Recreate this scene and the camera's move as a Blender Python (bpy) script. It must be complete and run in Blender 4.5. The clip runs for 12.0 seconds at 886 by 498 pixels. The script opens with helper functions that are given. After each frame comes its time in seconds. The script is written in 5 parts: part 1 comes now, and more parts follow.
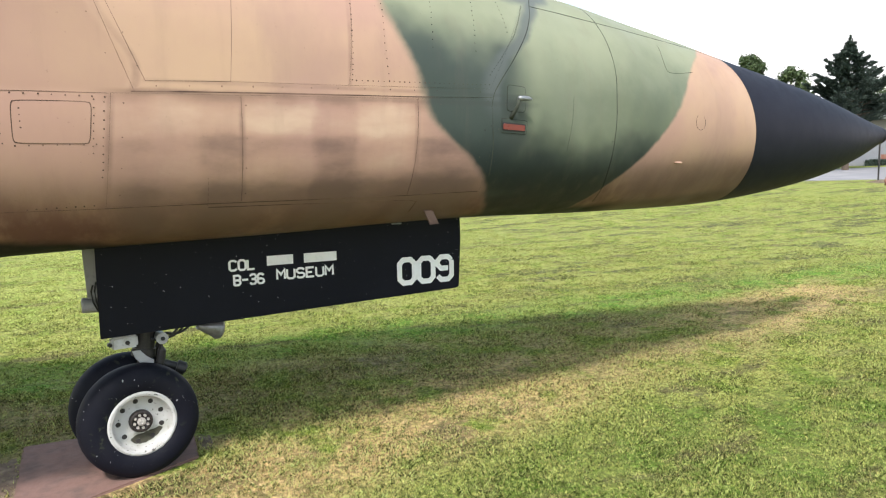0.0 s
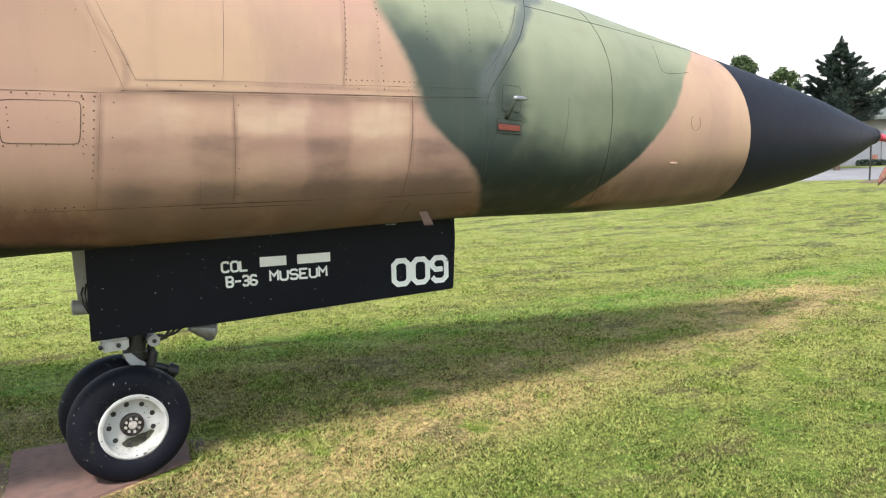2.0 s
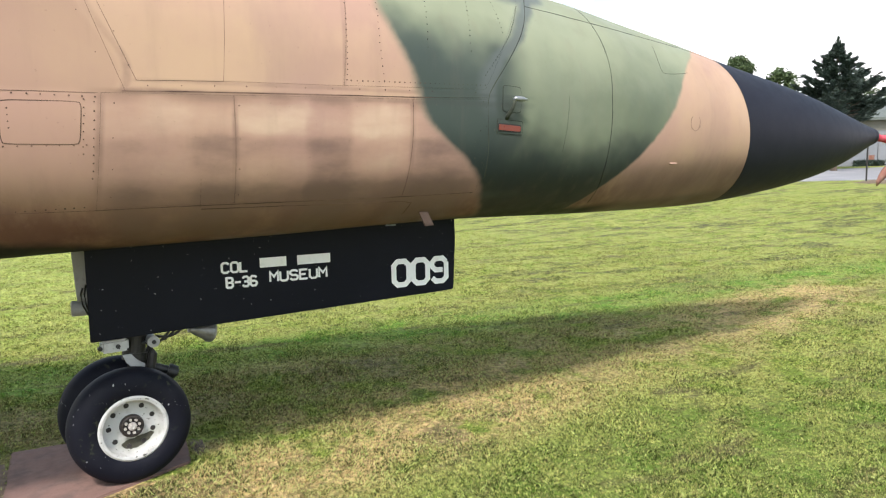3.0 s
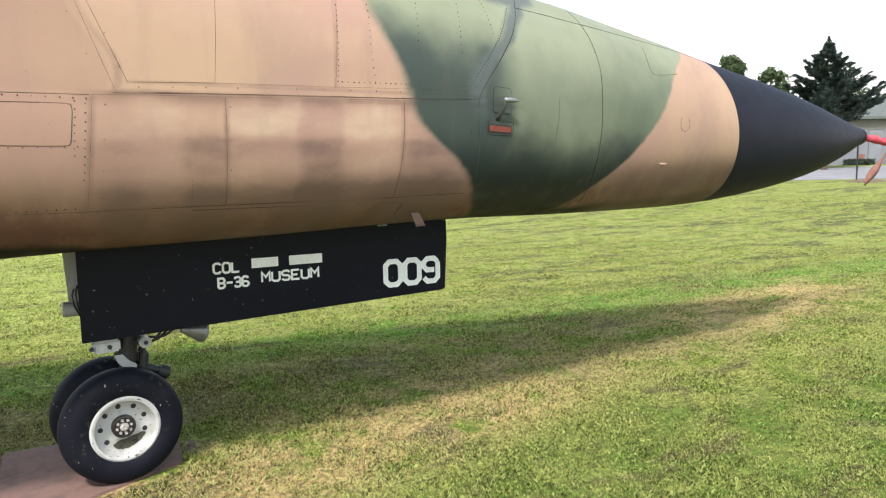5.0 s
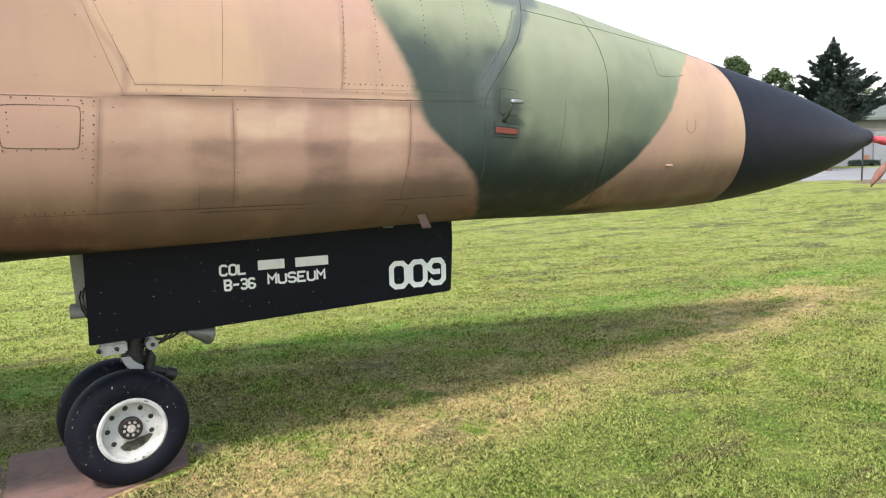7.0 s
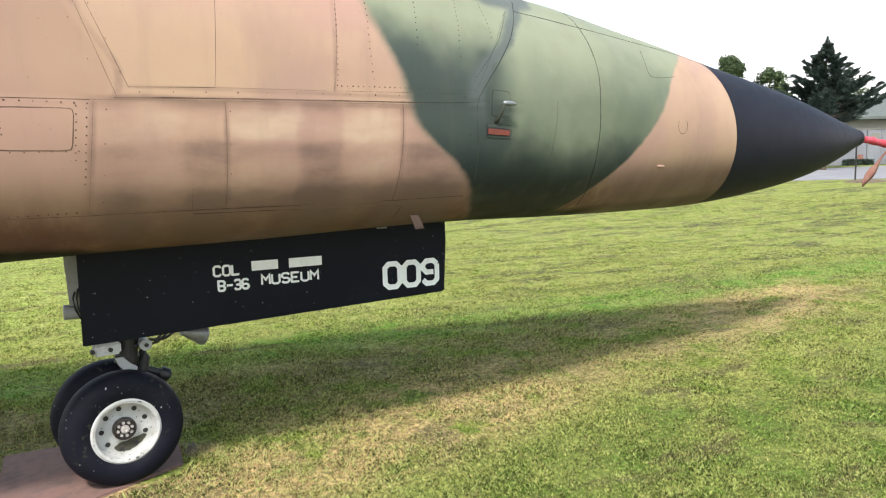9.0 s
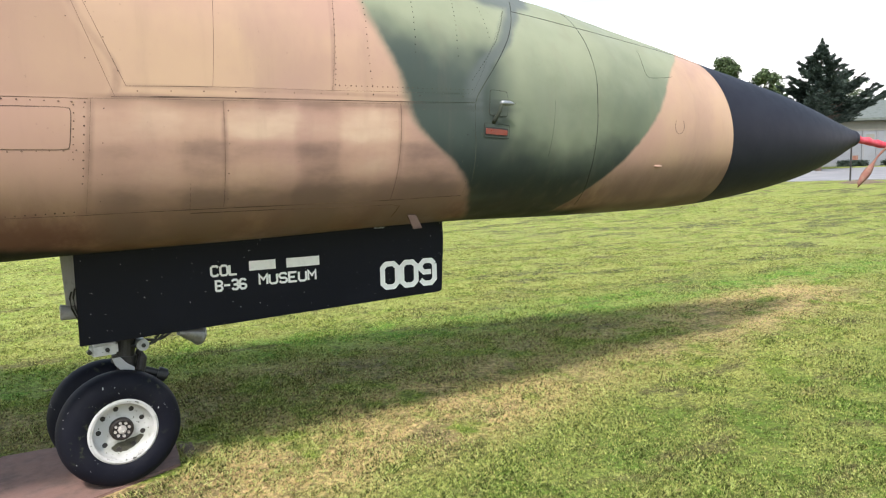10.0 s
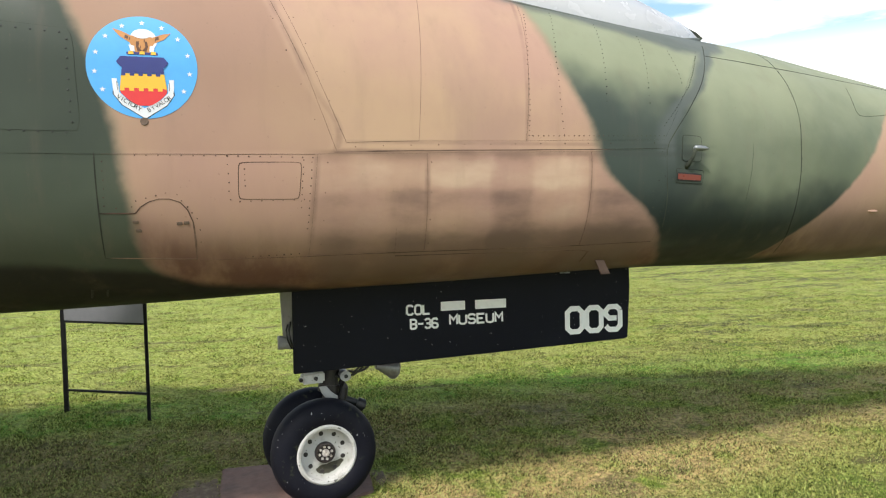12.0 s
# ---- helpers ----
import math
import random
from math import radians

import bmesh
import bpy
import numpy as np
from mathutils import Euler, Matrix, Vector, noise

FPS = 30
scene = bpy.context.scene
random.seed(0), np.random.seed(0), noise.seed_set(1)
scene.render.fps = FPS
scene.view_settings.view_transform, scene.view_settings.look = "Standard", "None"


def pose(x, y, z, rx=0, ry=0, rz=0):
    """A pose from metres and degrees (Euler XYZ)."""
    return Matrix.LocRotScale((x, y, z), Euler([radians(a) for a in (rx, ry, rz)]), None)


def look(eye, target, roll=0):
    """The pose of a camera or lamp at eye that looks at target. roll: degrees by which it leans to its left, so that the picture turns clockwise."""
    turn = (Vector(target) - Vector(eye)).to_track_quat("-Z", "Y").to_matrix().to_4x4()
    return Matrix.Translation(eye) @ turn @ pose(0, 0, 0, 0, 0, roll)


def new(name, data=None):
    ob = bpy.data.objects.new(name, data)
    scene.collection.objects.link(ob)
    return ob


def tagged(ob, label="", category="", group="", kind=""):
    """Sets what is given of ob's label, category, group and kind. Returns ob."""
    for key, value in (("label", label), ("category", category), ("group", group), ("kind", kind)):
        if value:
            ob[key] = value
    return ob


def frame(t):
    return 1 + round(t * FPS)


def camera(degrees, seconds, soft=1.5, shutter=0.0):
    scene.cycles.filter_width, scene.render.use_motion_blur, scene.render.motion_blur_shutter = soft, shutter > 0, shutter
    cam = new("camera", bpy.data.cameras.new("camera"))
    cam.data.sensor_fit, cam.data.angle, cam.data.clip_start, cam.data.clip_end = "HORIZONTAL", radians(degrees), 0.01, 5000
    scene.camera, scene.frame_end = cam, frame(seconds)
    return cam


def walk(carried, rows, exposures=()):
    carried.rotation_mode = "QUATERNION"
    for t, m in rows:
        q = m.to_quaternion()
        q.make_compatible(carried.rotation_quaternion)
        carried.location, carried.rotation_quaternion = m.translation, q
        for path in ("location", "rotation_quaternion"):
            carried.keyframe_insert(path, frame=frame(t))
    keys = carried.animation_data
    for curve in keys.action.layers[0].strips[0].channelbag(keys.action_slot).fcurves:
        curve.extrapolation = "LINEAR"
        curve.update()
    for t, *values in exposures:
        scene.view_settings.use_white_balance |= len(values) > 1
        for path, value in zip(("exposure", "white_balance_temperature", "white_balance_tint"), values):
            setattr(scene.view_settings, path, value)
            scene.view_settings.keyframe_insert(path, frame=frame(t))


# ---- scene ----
cam = camera(65.9, 12.0, 1.15)
PATH = [
    (0, (-0.081, -3.604, 1.492), (0.792, -1.818, 1.27), -1.3),
    (0.5, (-0.068, -3.595, 1.498), (0.809, -1.812, 1.275), -1.2),
    (1, (-0.083, -3.59, 1.497), (0.799, -1.809, 1.276), -1.3),
    (1.5, (-0.077, -3.597, 1.509), (0.809, -1.819, 1.284), -1.3),
    (2, (-0.075, -3.577, 1.494), (0.815, -1.8, 1.272), -1.3),
    (2.5, (-0.089, -3.566, 1.494), (0.807, -1.792, 1.272), -1.3),
    (3, (-0.087, -3.566, 1.495), (0.81, -1.792, 1.274), -1.3),
    (5, (-0.086, -3.587, 1.505), (0.828, -1.823, 1.28), -1.3),
    (5.5, (-0.09, -3.588, 1.501), (0.828, -1.825, 1.276), -1.4),
    (6, (-0.092, -3.585, 1.498), (0.83, -1.824, 1.275), -1.3),
    (6.5, (-0.105, -3.585, 1.502), (0.819, -1.825, 1.278), -1.4),
    (7, (-0.097, -3.58, 1.506), (0.808, -1.81, 1.286), -1.4),
    (9, (-0.092, -3.603, 1.516), (0.824, -1.839, 1.293), -1.4),
    (9.5, (-0.092, -3.599, 1.515), (0.829, -1.838, 1.292), -1.4),
    (10, (-0.1, -3.6, 1.509), (0.826, -1.841, 1.289), -1.4),
    (10.5, (-0.144, -3.615, 1.509), (0.785, -1.858, 1.285), -1.4),
    (10.8, (-0.140, -3.636, 1.501), (0.790, -1.877, 1.290), -1.33),
    (11, (-0.138, -3.650, 1.502), (0.763, -1.875, 1.306), -1.56),
    (11.1, (-0.144, -3.653, 1.504), (0.701, -1.849, 1.325), -1.69),
    (11.2, (-0.146, -3.651, 1.504), (0.637, -1.817, 1.347), -1.67),
    (11.3, (-0.149, -3.660, 1.504), (0.563, -1.796, 1.373), -1.58),
    (11.4, (-0.150, -3.654, 1.506), (0.491, -1.763, 1.396), -1.49),
    (11.5, (-0.165, -3.653, 1.509), (0.410, -1.740, 1.421), -1.53),
    (11.6, (-0.174, -3.658, 1.508), (0.325, -1.722, 1.434), -1.38),
    (11.8, (-0.195, -3.657, 1.511), (0.282, -1.716, 1.437), -1.37),
    (12, (-0.214, -3.659, 1.513), (0.254, -1.716, 1.437), -1.39),
]
walk(cam, [(t, look(eye, target, roll)) for t, eye, target, roll in PATH],
     [(0.0, 0.52, 6300, 15), (10.6, 0.53, 6300, 15), (11.4, 0.38, 6400, 13), (12.0, 0.24, 6500, 12)])

# ---- world, sun, exposure ----
SUN = Vector((-0.475, -0.645, 1.0)).normalized()      # from the ground towards the sun
world = bpy.data.worlds.new("sky")
scene.world = world
world.use_nodes = True
wn, wl = world.node_tree.nodes, world.node_tree.links
wn.clear()
sky = wn.new("ShaderNodeTexSky")
sky.sky_type, sky.sun_disc = "NISHITA", False
sky.sun_elevation, sky.sun_rotation = math.asin(SUN.z), math.atan2(SUN.x, SUN.y)
sky.air_density, sky.dust_density, sky.ozone_density = 1.2, 2.5, 1.0
coord = wn.new("ShaderNodeTexCoord")
squash = wn.new("ShaderNodeMapping")
squash.inputs["Scale"].default_value = (1.0, 1.0, 4.5)
puffs = wn.new("ShaderNodeTexNoise")
puffs.inputs["Scale"].default_value, puffs.inputs["Detail"].default_value = 3.1, 7.0
puffs.inputs["Roughness"].default_value = 0.55
cover = wn.new("ShaderNodeMapRange")
cover.interpolation_type = "SMOOTHSTEP"
cover.inputs["From Min"].default_value, cover.inputs["From Max"].default_value = 0.50, 0.67
blend = wn.new("ShaderNodeMixRGB")
blend.inputs[2].default_value = (13.2, 13.0, 12.8, 1)   # sunlit cloud
back = wn.new("ShaderNodeBackground")
back.inputs["Strength"].default_value = 0.105
wout = wn.new("ShaderNodeOutputWorld")
wl.new(coord.outputs["Generated"], squash.inputs["Vector"])
wl.new(squash.outputs[0], puffs.inputs["Vector"])
wl.new(puffs.outputs[0], cover.inputs["Value"])
# a bright bank of cloud lies all along the horizon
level = wn.new("ShaderNodeSeparateXYZ")
bank = wn.new("ShaderNodeMapRange")
bank.interpolation_type = "SMOOTHSTEP"
for key, value in zip(("From Min", "From Max", "To Min", "To Max"), (0.17, 0.25, 1.0, 0.0)):
    bank.inputs[key].default_value = value
both = wn.new("ShaderNodeMath")
both.operation = "MAXIMUM"
wl.new(coord.outputs["Generated"], level.inputs[0])
wl.new(level.outputs[2], bank.inputs["Value"])
wl.new(bank.outputs[0], both.inputs[0])
wl.new(cover.outputs[0], both.inputs[1])
wl.new(both.outputs[0], blend.inputs[0])
thin = wn.new("ShaderNodeMixRGB")      # a thin bright veil over the blue
thin.blend_type = "MULTIPLY"
thin.inputs[0].default_value, thin.inputs[2].default_value = 1.0, (1.75, 1.95, 1.75, 1)
wl.new(sky.outputs[0], thin.inputs[1])
wl.new(thin.outputs[0], blend.inputs[1])
wl.new(blend.outputs[0], back.inputs["Color"])
wl.new(back.outputs[0], wout.inputs["Surface"])

lamp = bpy.data.lights.new("sun", "SUN")
lamp.energy, lamp.angle, lamp.color = 3.3, radians(5.8), (1.0, 0.95, 0.90)
sun = new("sun", lamp)
sun.matrix_world = look(SUN * 60, (0, 0, 0))


# ---- materials ----
class Nodes:
    """A small writer of node materials."""

    def __init__(self, name, rough=0.6, metal=0.0):
        self.m = bpy.data.materials.new(name)
        self.m.use_nodes = True
        self.n, self.l = self.m.node_tree.nodes, self.m.node_tree.links
        self.p = self.n["Principled BSDF"]
        self.p.inputs["Roughness"].default_value = rough
        self.p.inputs["Metallic"].default_value = metal
        self.xyz = self.n.new("ShaderNodeTexCoord").outputs["Object"]

    def plug(self, socket, value):
        if isinstance(value, bpy.types.NodeSocket):
            self.l.new(value, socket)
        elif isinstance(value, (tuple, list)) and len(value) == 3 and socket.type == "RGBA":
            socket.default_value = (*value, 1)
        else:
            socket.default_value = value

    def noise(self, scale, detail=4.0, rough=0.55, vector=None, stretch=None):
        vector = vector or self.xyz
        if stretch:
            mp = self.n.new("ShaderNodeMapping")
            mp.inputs["Scale"].default_value = stretch
            self.l.new(vector, mp.inputs["Vector"])
            vector = mp.outputs[0]
        t = self.n.new("ShaderNodeTexNoise")
        t.inputs["Scale"].default_value, t.inputs["Detail"].default_value, t.inputs["Roughness"].default_value = scale, detail, rough
        self.l.new(vector, t.inputs["Vector"])
        return t.outputs[0]

    def step(self, value, lo, hi, a=0.0, b=1.0):
        t = self.n.new("ShaderNodeMapRange")
        t.interpolation_type = "SMOOTHSTEP"
        for k, v in zip(("Value", "From Min", "From Max", "To Min", "To Max"), (value, lo, hi, a, b)):
            self.plug(t.inputs[k], v)
        return t.outputs[0]

    def math(self, op, a, b=0.0):
        t = self.n.new("ShaderNodeMath")
        t.operation = op
        self.plug(t.inputs[0], a), self.plug(t.inputs[1], b)
        return t.outputs[0]

    def mix(self, fac, a, b, how="MIX"):
        t = self.n.new("ShaderNodeMixRGB")
        t.blend_type = how
        self.plug(t.inputs[0], fac), self.plug(t.inputs[1], a), self.plug(t.inputs[2], b)
        return t.outputs[0]

    def split(self):
        t = self.n.new("ShaderNodeSeparateXYZ")
        self.l.new(self.xyz, t.inputs[0])
        return t.outputs

    def curve(self, value, lo, hi, points, a, b):
        """A curve through (value, result) points; results between a and b."""
        u = self.n.new("ShaderNodeMapRange")
        for k, v in zip(("Value", "From Min", "From Max"), (value, lo, hi)):
            self.plug(u.inputs[k], v)
        t = self.n.new("ShaderNodeFloatCurve")
        c = t.mapping.curves[0]
        pts = [((p - lo) / (hi - lo), (q - a) / (b - a)) for p, q in points]
        c.points[0].location, c.points[1].location = pts[0], pts[-1]
        for p in pts[1:-1]:
            c.points.new(*p)
        t.mapping.update()
        self.l.new(u.outputs[0], t.inputs["Value"])
        return self.math("ADD", self.math("MULTIPLY", t.outputs[0], b - a), a)

    def bump(self, height, strength=0.3, distance=0.01):
        t = self.n.new("ShaderNodeBump")
        t.inputs["Strength"].default_value, t.inputs["Distance"].default_value = strength, distance
        self.l.new(height, t.inputs["Height"])
        self.l.new(t.outputs[0], self.p.inputs["Normal"])

    def done(self, colour, rough=None):
        self.plug(self.p.inputs["Base Color"], colour)
        if rough is not None:
            self.plug(self.p.inputs["Roughness"], rough)
        return self.m


TAN, GREEN, UNDER = (0.376, 0.232, 0.176), (0.122, 0.142, 0.092), (0.012, 0.012, 0.012)


def camouflage():
    """Sprayed tan and green over a black belly, faded and grimy along the airflow."""
    k = Nodes("camouflage_paint", 0.55)
    k.p.inputs["Specular IOR Level"].default_value = 0.25
    x, y, z = k.split()
    wob = k.math("MULTIPLY", k.math("SUBTRACT", k.noise(9.0, 3.0), 0.5), 0.05)
    xs = k.math("ADD", x, wob)
    aft = k.curve(z, 1.1, 2.7, [(1.1, -0.295), (1.18, -0.448), (1.24, -0.558), (1.29, -0.652), (1.38, -0.734), (1.67, -0.778), (1.97, -0.826), (2.13, -0.87), (2.26, -0.92), (2.39, -0.97), (2.7, -1.1)], -2.0, 0.0)
    left = k.curve(z, 1.1, 2.8, [(1.1, 2.064), (1.23, 1.835), (1.3, 1.747), (1.45, 1.653), (1.56, 1.554), (1.65, 1.434), (1.78, 1.312), (1.97, 1.25), (2.15, 1.15), (2.41, 1.05), (2.62, 0.99), (2.8, 0.95)], 0.0, 3.0)
    right = k.curve(z, 1.1, 2.5, [(1.1, 2.39), (1.25, 2.423), (1.32, 2.495), (1.45, 2.674), (1.6, 2.863), (1.77, 3.038), (1.96, 3.18), (2.09, 3.28), (2.24, 3.51), (2.5, 4.1)], 2.0, 4.5)
    fore = k.math("MULTIPLY", k.step(k.math("SUBTRACT", xs, left), -0.045, 0.035), k.step(k.math("SUBTRACT", xs, right), -0.022, 0.022, 1.0, 0.0))
    rear = k.step(k.math("SUBTRACT", xs, aft), -0.035, 0.035, 1.0, 0.0)
    green = k.math("MAXIMUM", fore, rear)
    # two tones in each paint: chalky fading in clouds, brown grime drawn along and down the skin
    fade = k.step(k.noise(1.7, 5.0), 0.35, 0.7)
    tan = k.mix(k.math("MULTIPLY", fade, 0.8), TAN, (0.430, 0.292, 0.186))
    weather = k.step(k.noise(2.4, 5.0, 0.6, stretch=(1.0, 1.0, 0.45)), 0.44, 0.68)
    tan = k.mix(k.math("MULTIPLY", weather, 0.46), tan, (0.285, 0.176, 0.148))
    # redder tan under the belt line, offsetting light bounced off the grass
    low = k.math("MULTIPLY", k.step(z, 1.80, 1.83, 1.0, 0.0), k.step(x, 1.7, 1.9, 1.0, 0.0))
    tan = k.mix(k.math("MULTIPLY", low, 0.45), tan, (0.372, 0.222, 0.178))
    # browner paint aft of the sloping strip, darkened upwards to offset the sun there
    strip_x = k.curve(z, 1.2, 2.8, [(1.2, -0.10), (1.80, -0.04), (1.83, 0.035), (2.145, -0.078), (2.46, -0.212), (2.8, -0.36)], -1.0, 1.0)
    aft_tan = k.step(k.math("SUBTRACT", k.math("ADD", x, k.math("MULTIPLY", wob, 0.3)), strip_x), -0.05, 0.0, 1.0, 0.0)
    tan = k.mix(k.math("MULTIPLY", k.math("MULTIPLY", aft_tan, k.step(z, 1.80, 1.84)), k.step(z, 1.90, 2.40, 0.36, 0.85)), tan, (0.285, 0.172, 0.124))
    gre = k.mix(k.math("MULTIPLY", fade, 0.6), GREEN, (0.208, 0.226, 0.158))
    dark = k.step(k.noise(1.6, 3.0, 0.5, stretch=(1.0, 1.0, 0.6)), 0.46, 0.66)
    gre = k.mix(k.math("MULTIPLY", dark, 0.4), gre, (0.060, 0.080, 0.062))
    # paler towards the upper side of the nose
    upper_pale = k.math("MULTIPLY", k.step(k.math("ADD", z, k.math("MULTIPLY", k.math("SUBTRACT", fade, 0.5), 0.15)), 1.86, 2.32), fore)
    gre = k.mix(k.math("MULTIPLY", upper_pale, 0.60), gre, (0.275, 0.290, 0.190))
    # a darker, newer coat along the aft edge of the green; darker low down
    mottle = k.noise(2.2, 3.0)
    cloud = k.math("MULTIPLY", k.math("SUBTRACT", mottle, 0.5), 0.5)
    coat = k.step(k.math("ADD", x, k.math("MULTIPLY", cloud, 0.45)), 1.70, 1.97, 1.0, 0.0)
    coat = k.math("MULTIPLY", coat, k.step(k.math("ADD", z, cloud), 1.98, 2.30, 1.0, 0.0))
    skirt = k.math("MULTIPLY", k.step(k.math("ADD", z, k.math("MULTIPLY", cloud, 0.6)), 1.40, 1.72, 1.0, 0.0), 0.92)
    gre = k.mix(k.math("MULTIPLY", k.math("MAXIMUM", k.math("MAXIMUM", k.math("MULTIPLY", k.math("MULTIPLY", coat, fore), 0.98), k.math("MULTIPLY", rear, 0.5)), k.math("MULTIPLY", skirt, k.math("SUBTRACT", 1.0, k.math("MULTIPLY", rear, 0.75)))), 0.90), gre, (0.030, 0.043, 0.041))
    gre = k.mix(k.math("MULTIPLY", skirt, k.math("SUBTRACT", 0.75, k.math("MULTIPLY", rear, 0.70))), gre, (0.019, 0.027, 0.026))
    # the rear green is darker, most of all above the belt
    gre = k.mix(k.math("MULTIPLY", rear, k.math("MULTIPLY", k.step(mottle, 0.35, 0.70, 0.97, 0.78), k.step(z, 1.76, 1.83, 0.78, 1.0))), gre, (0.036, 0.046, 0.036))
    # the fore green darkens again low down, thinning upwards
    low_green = k.math("MULTIPLY", k.step(k.math("ADD", k.math("ADD", z, cloud), k.math("MULTIPLY", k.math("SUBTRACT", x, 1.6), 0.10)), 1.50, 1.86, 1.0, 0.0), fore)
    gre = k.mix(k.math("MULTIPLY", low_green, 0.90), gre, (0.015, 0.022, 0.021))
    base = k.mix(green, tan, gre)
    # grey primer sprayed down the windscreen frame and along its sill
    frame_x = k.curve(z, 1.5, 2.6, [(1.5, 1.696), (1.75, 1.699), (1.89, 1.68), (2.03, 1.74), (2.17, 1.9), (2.29, 1.99), (2.44, 2.12), (2.6, 2.25)], 1.0, 3.0)
    off = k.math("ADD", k.math("SUBTRACT", x, frame_x), wob)
    spray = k.math("MULTIPLY", k.step(off, -0.10, -0.02), k.step(off, 0.015, 0.07, 1.0, 0.0))
    spray = k.math("MULTIPLY", spray, k.step(z, 1.70, 1.92))
    sill_z = k.curve(x, 0.0, 3.0, [(0.0, 2.78), (1.0, 2.56), (1.5, 2.48), (2.1, 2.38), (2.4, 2.60), (3.0, 2.9)], 2.0, 3.0)
    spray = k.math("MAXIMUM", spray, k.math("MULTIPLY", k.step(k.math("ADD", k.math("SUBTRACT", z, sill_z), wob), -0.02, 0.05), k.step(x, 2.3, 2.5, 1.0, 0.0)))
    base = k.mix(k.math("MULTIPLY", spray, 0.88), base, (0.086, 0.098, 0.094))
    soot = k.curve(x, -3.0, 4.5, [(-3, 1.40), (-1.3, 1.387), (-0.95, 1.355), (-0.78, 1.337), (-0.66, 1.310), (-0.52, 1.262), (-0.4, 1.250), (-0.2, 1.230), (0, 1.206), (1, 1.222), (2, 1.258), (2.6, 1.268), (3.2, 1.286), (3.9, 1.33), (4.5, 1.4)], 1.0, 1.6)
    # brown oil low on the tan, deepened to offset light bounced off the grass
    oil_shade = k.math("MULTIPLY", k.step(k.math("SUBTRACT", z, soot), 0.06, 0.32, 1.0, 0.0), k.step(k.noise(3.4, 5.0, 0.65, stretch=(1.6, 1.0, 0.35)), 0.32, 0.62, 0.50, 0.97))
    base = k.mix(k.math("MULTIPLY", oil_shade, k.math("SUBTRACT", 0.95, k.math("MULTIPLY", green, 0.87))), base, (0.120, 0.052, 0.045))
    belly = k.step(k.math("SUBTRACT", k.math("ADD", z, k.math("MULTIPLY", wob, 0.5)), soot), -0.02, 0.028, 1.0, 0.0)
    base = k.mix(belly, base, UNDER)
    # overspray on the lower side panels: soft pale patches, dark columns; bands darken downwards
    zone = k.math("MULTIPLY", k.step(x, -0.15, 0.05), k.step(x, 1.5, 1.75, 1.0, 0.0))
    jig = k.math("MULTIPLY", k.math("SUBTRACT", k.noise(5.0, 4.0, 0.6), 0.5), 0.10)
    column = k.curve(k.math("ADD", x, jig), -0.2, 1.8, [(-0.2, 0.35), (-0.03, 0.30), (0.05, 0.42), (0.15, 0.12), (0.25, 0.25), (0.33, 0.60), (0.43, 0.50),
                     (0.47, 0.16), (0.60, 0.04), (0.72, 0.12), (0.80, 0.80), (0.90, 0.74), (0.97, 0.16), (1.10, 0.02), (1.22, 0.25), (1.30, 0.62), (1.45, 0.75), (1.8, 0.75)], 0.0, 1.0)
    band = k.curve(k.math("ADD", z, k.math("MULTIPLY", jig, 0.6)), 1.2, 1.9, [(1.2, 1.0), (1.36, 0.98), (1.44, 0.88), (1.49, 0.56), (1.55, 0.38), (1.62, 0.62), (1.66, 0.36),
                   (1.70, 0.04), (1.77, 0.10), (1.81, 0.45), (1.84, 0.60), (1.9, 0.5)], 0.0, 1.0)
    rub = k.math("MULTIPLY", k.math("SUBTRACT", k.noise(3.2, 5.0, 0.6, stretch=(0.9, 0.3, 2.2)), 0.5), 0.9)
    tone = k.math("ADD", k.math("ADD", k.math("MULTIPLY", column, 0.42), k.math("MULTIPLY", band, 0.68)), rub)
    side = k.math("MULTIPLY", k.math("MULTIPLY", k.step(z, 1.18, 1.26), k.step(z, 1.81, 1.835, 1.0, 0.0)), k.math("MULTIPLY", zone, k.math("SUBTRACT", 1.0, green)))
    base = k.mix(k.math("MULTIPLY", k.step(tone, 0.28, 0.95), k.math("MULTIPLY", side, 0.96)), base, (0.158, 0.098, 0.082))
    base = k.mix(k.math("MULTIPLY", k.step(tone, -0.25, 0.40, 1.0, 0.0), k.math("MULTIPLY", side, 0.85)), base, (0.520, 0.380, 0.275))
    streak = k.step(k.noise(5.0, 5.0, 0.6, stretch=(2.2, 2.2, 0.25)), 0.50, 0.78)
    base = k.mix(k.math("MULTIPLY", streak, 0.16), base, (0.16, 0.11, 0.085))
    # a brown run of grime under the belt joint
    run = k.math("MULTIPLY", k.step(k.math("ADD", z, k.math("MULTIPLY", wob, 0.6)), 1.755, 1.815), k.step(z, 1.825, 1.84, 1.0, 0.0))
    run = k.math("MULTIPLY", run, k.math("MULTIPLY", zone, k.step(k.noise(2.5, 3.0), 0.35, 0.6)))
    base = k.mix(k.math("MULTIPLY", run, k.math("MULTIPLY", k.math("SUBTRACT", 1.0, green), 0.5)), base, (0.20, 0.12, 0.085))
    # soft brown dirt spreading from the joints
    def halo(value, wide, amount, lo, hi):
        near = k.step(k.math("ABSOLUTE", value), wide * 0.15, wide, 1.0, 0.0)
        keep = k.math("MULTIPLY", k.math("MULTIPLY", k.step(z, lo - 0.02, lo), k.step(z, hi, hi + 0.02, 1.0, 0.0)), k.step(k.noise(7.0, 4.0, 0.6), 0.30, 0.66, 0.25, 1.0))
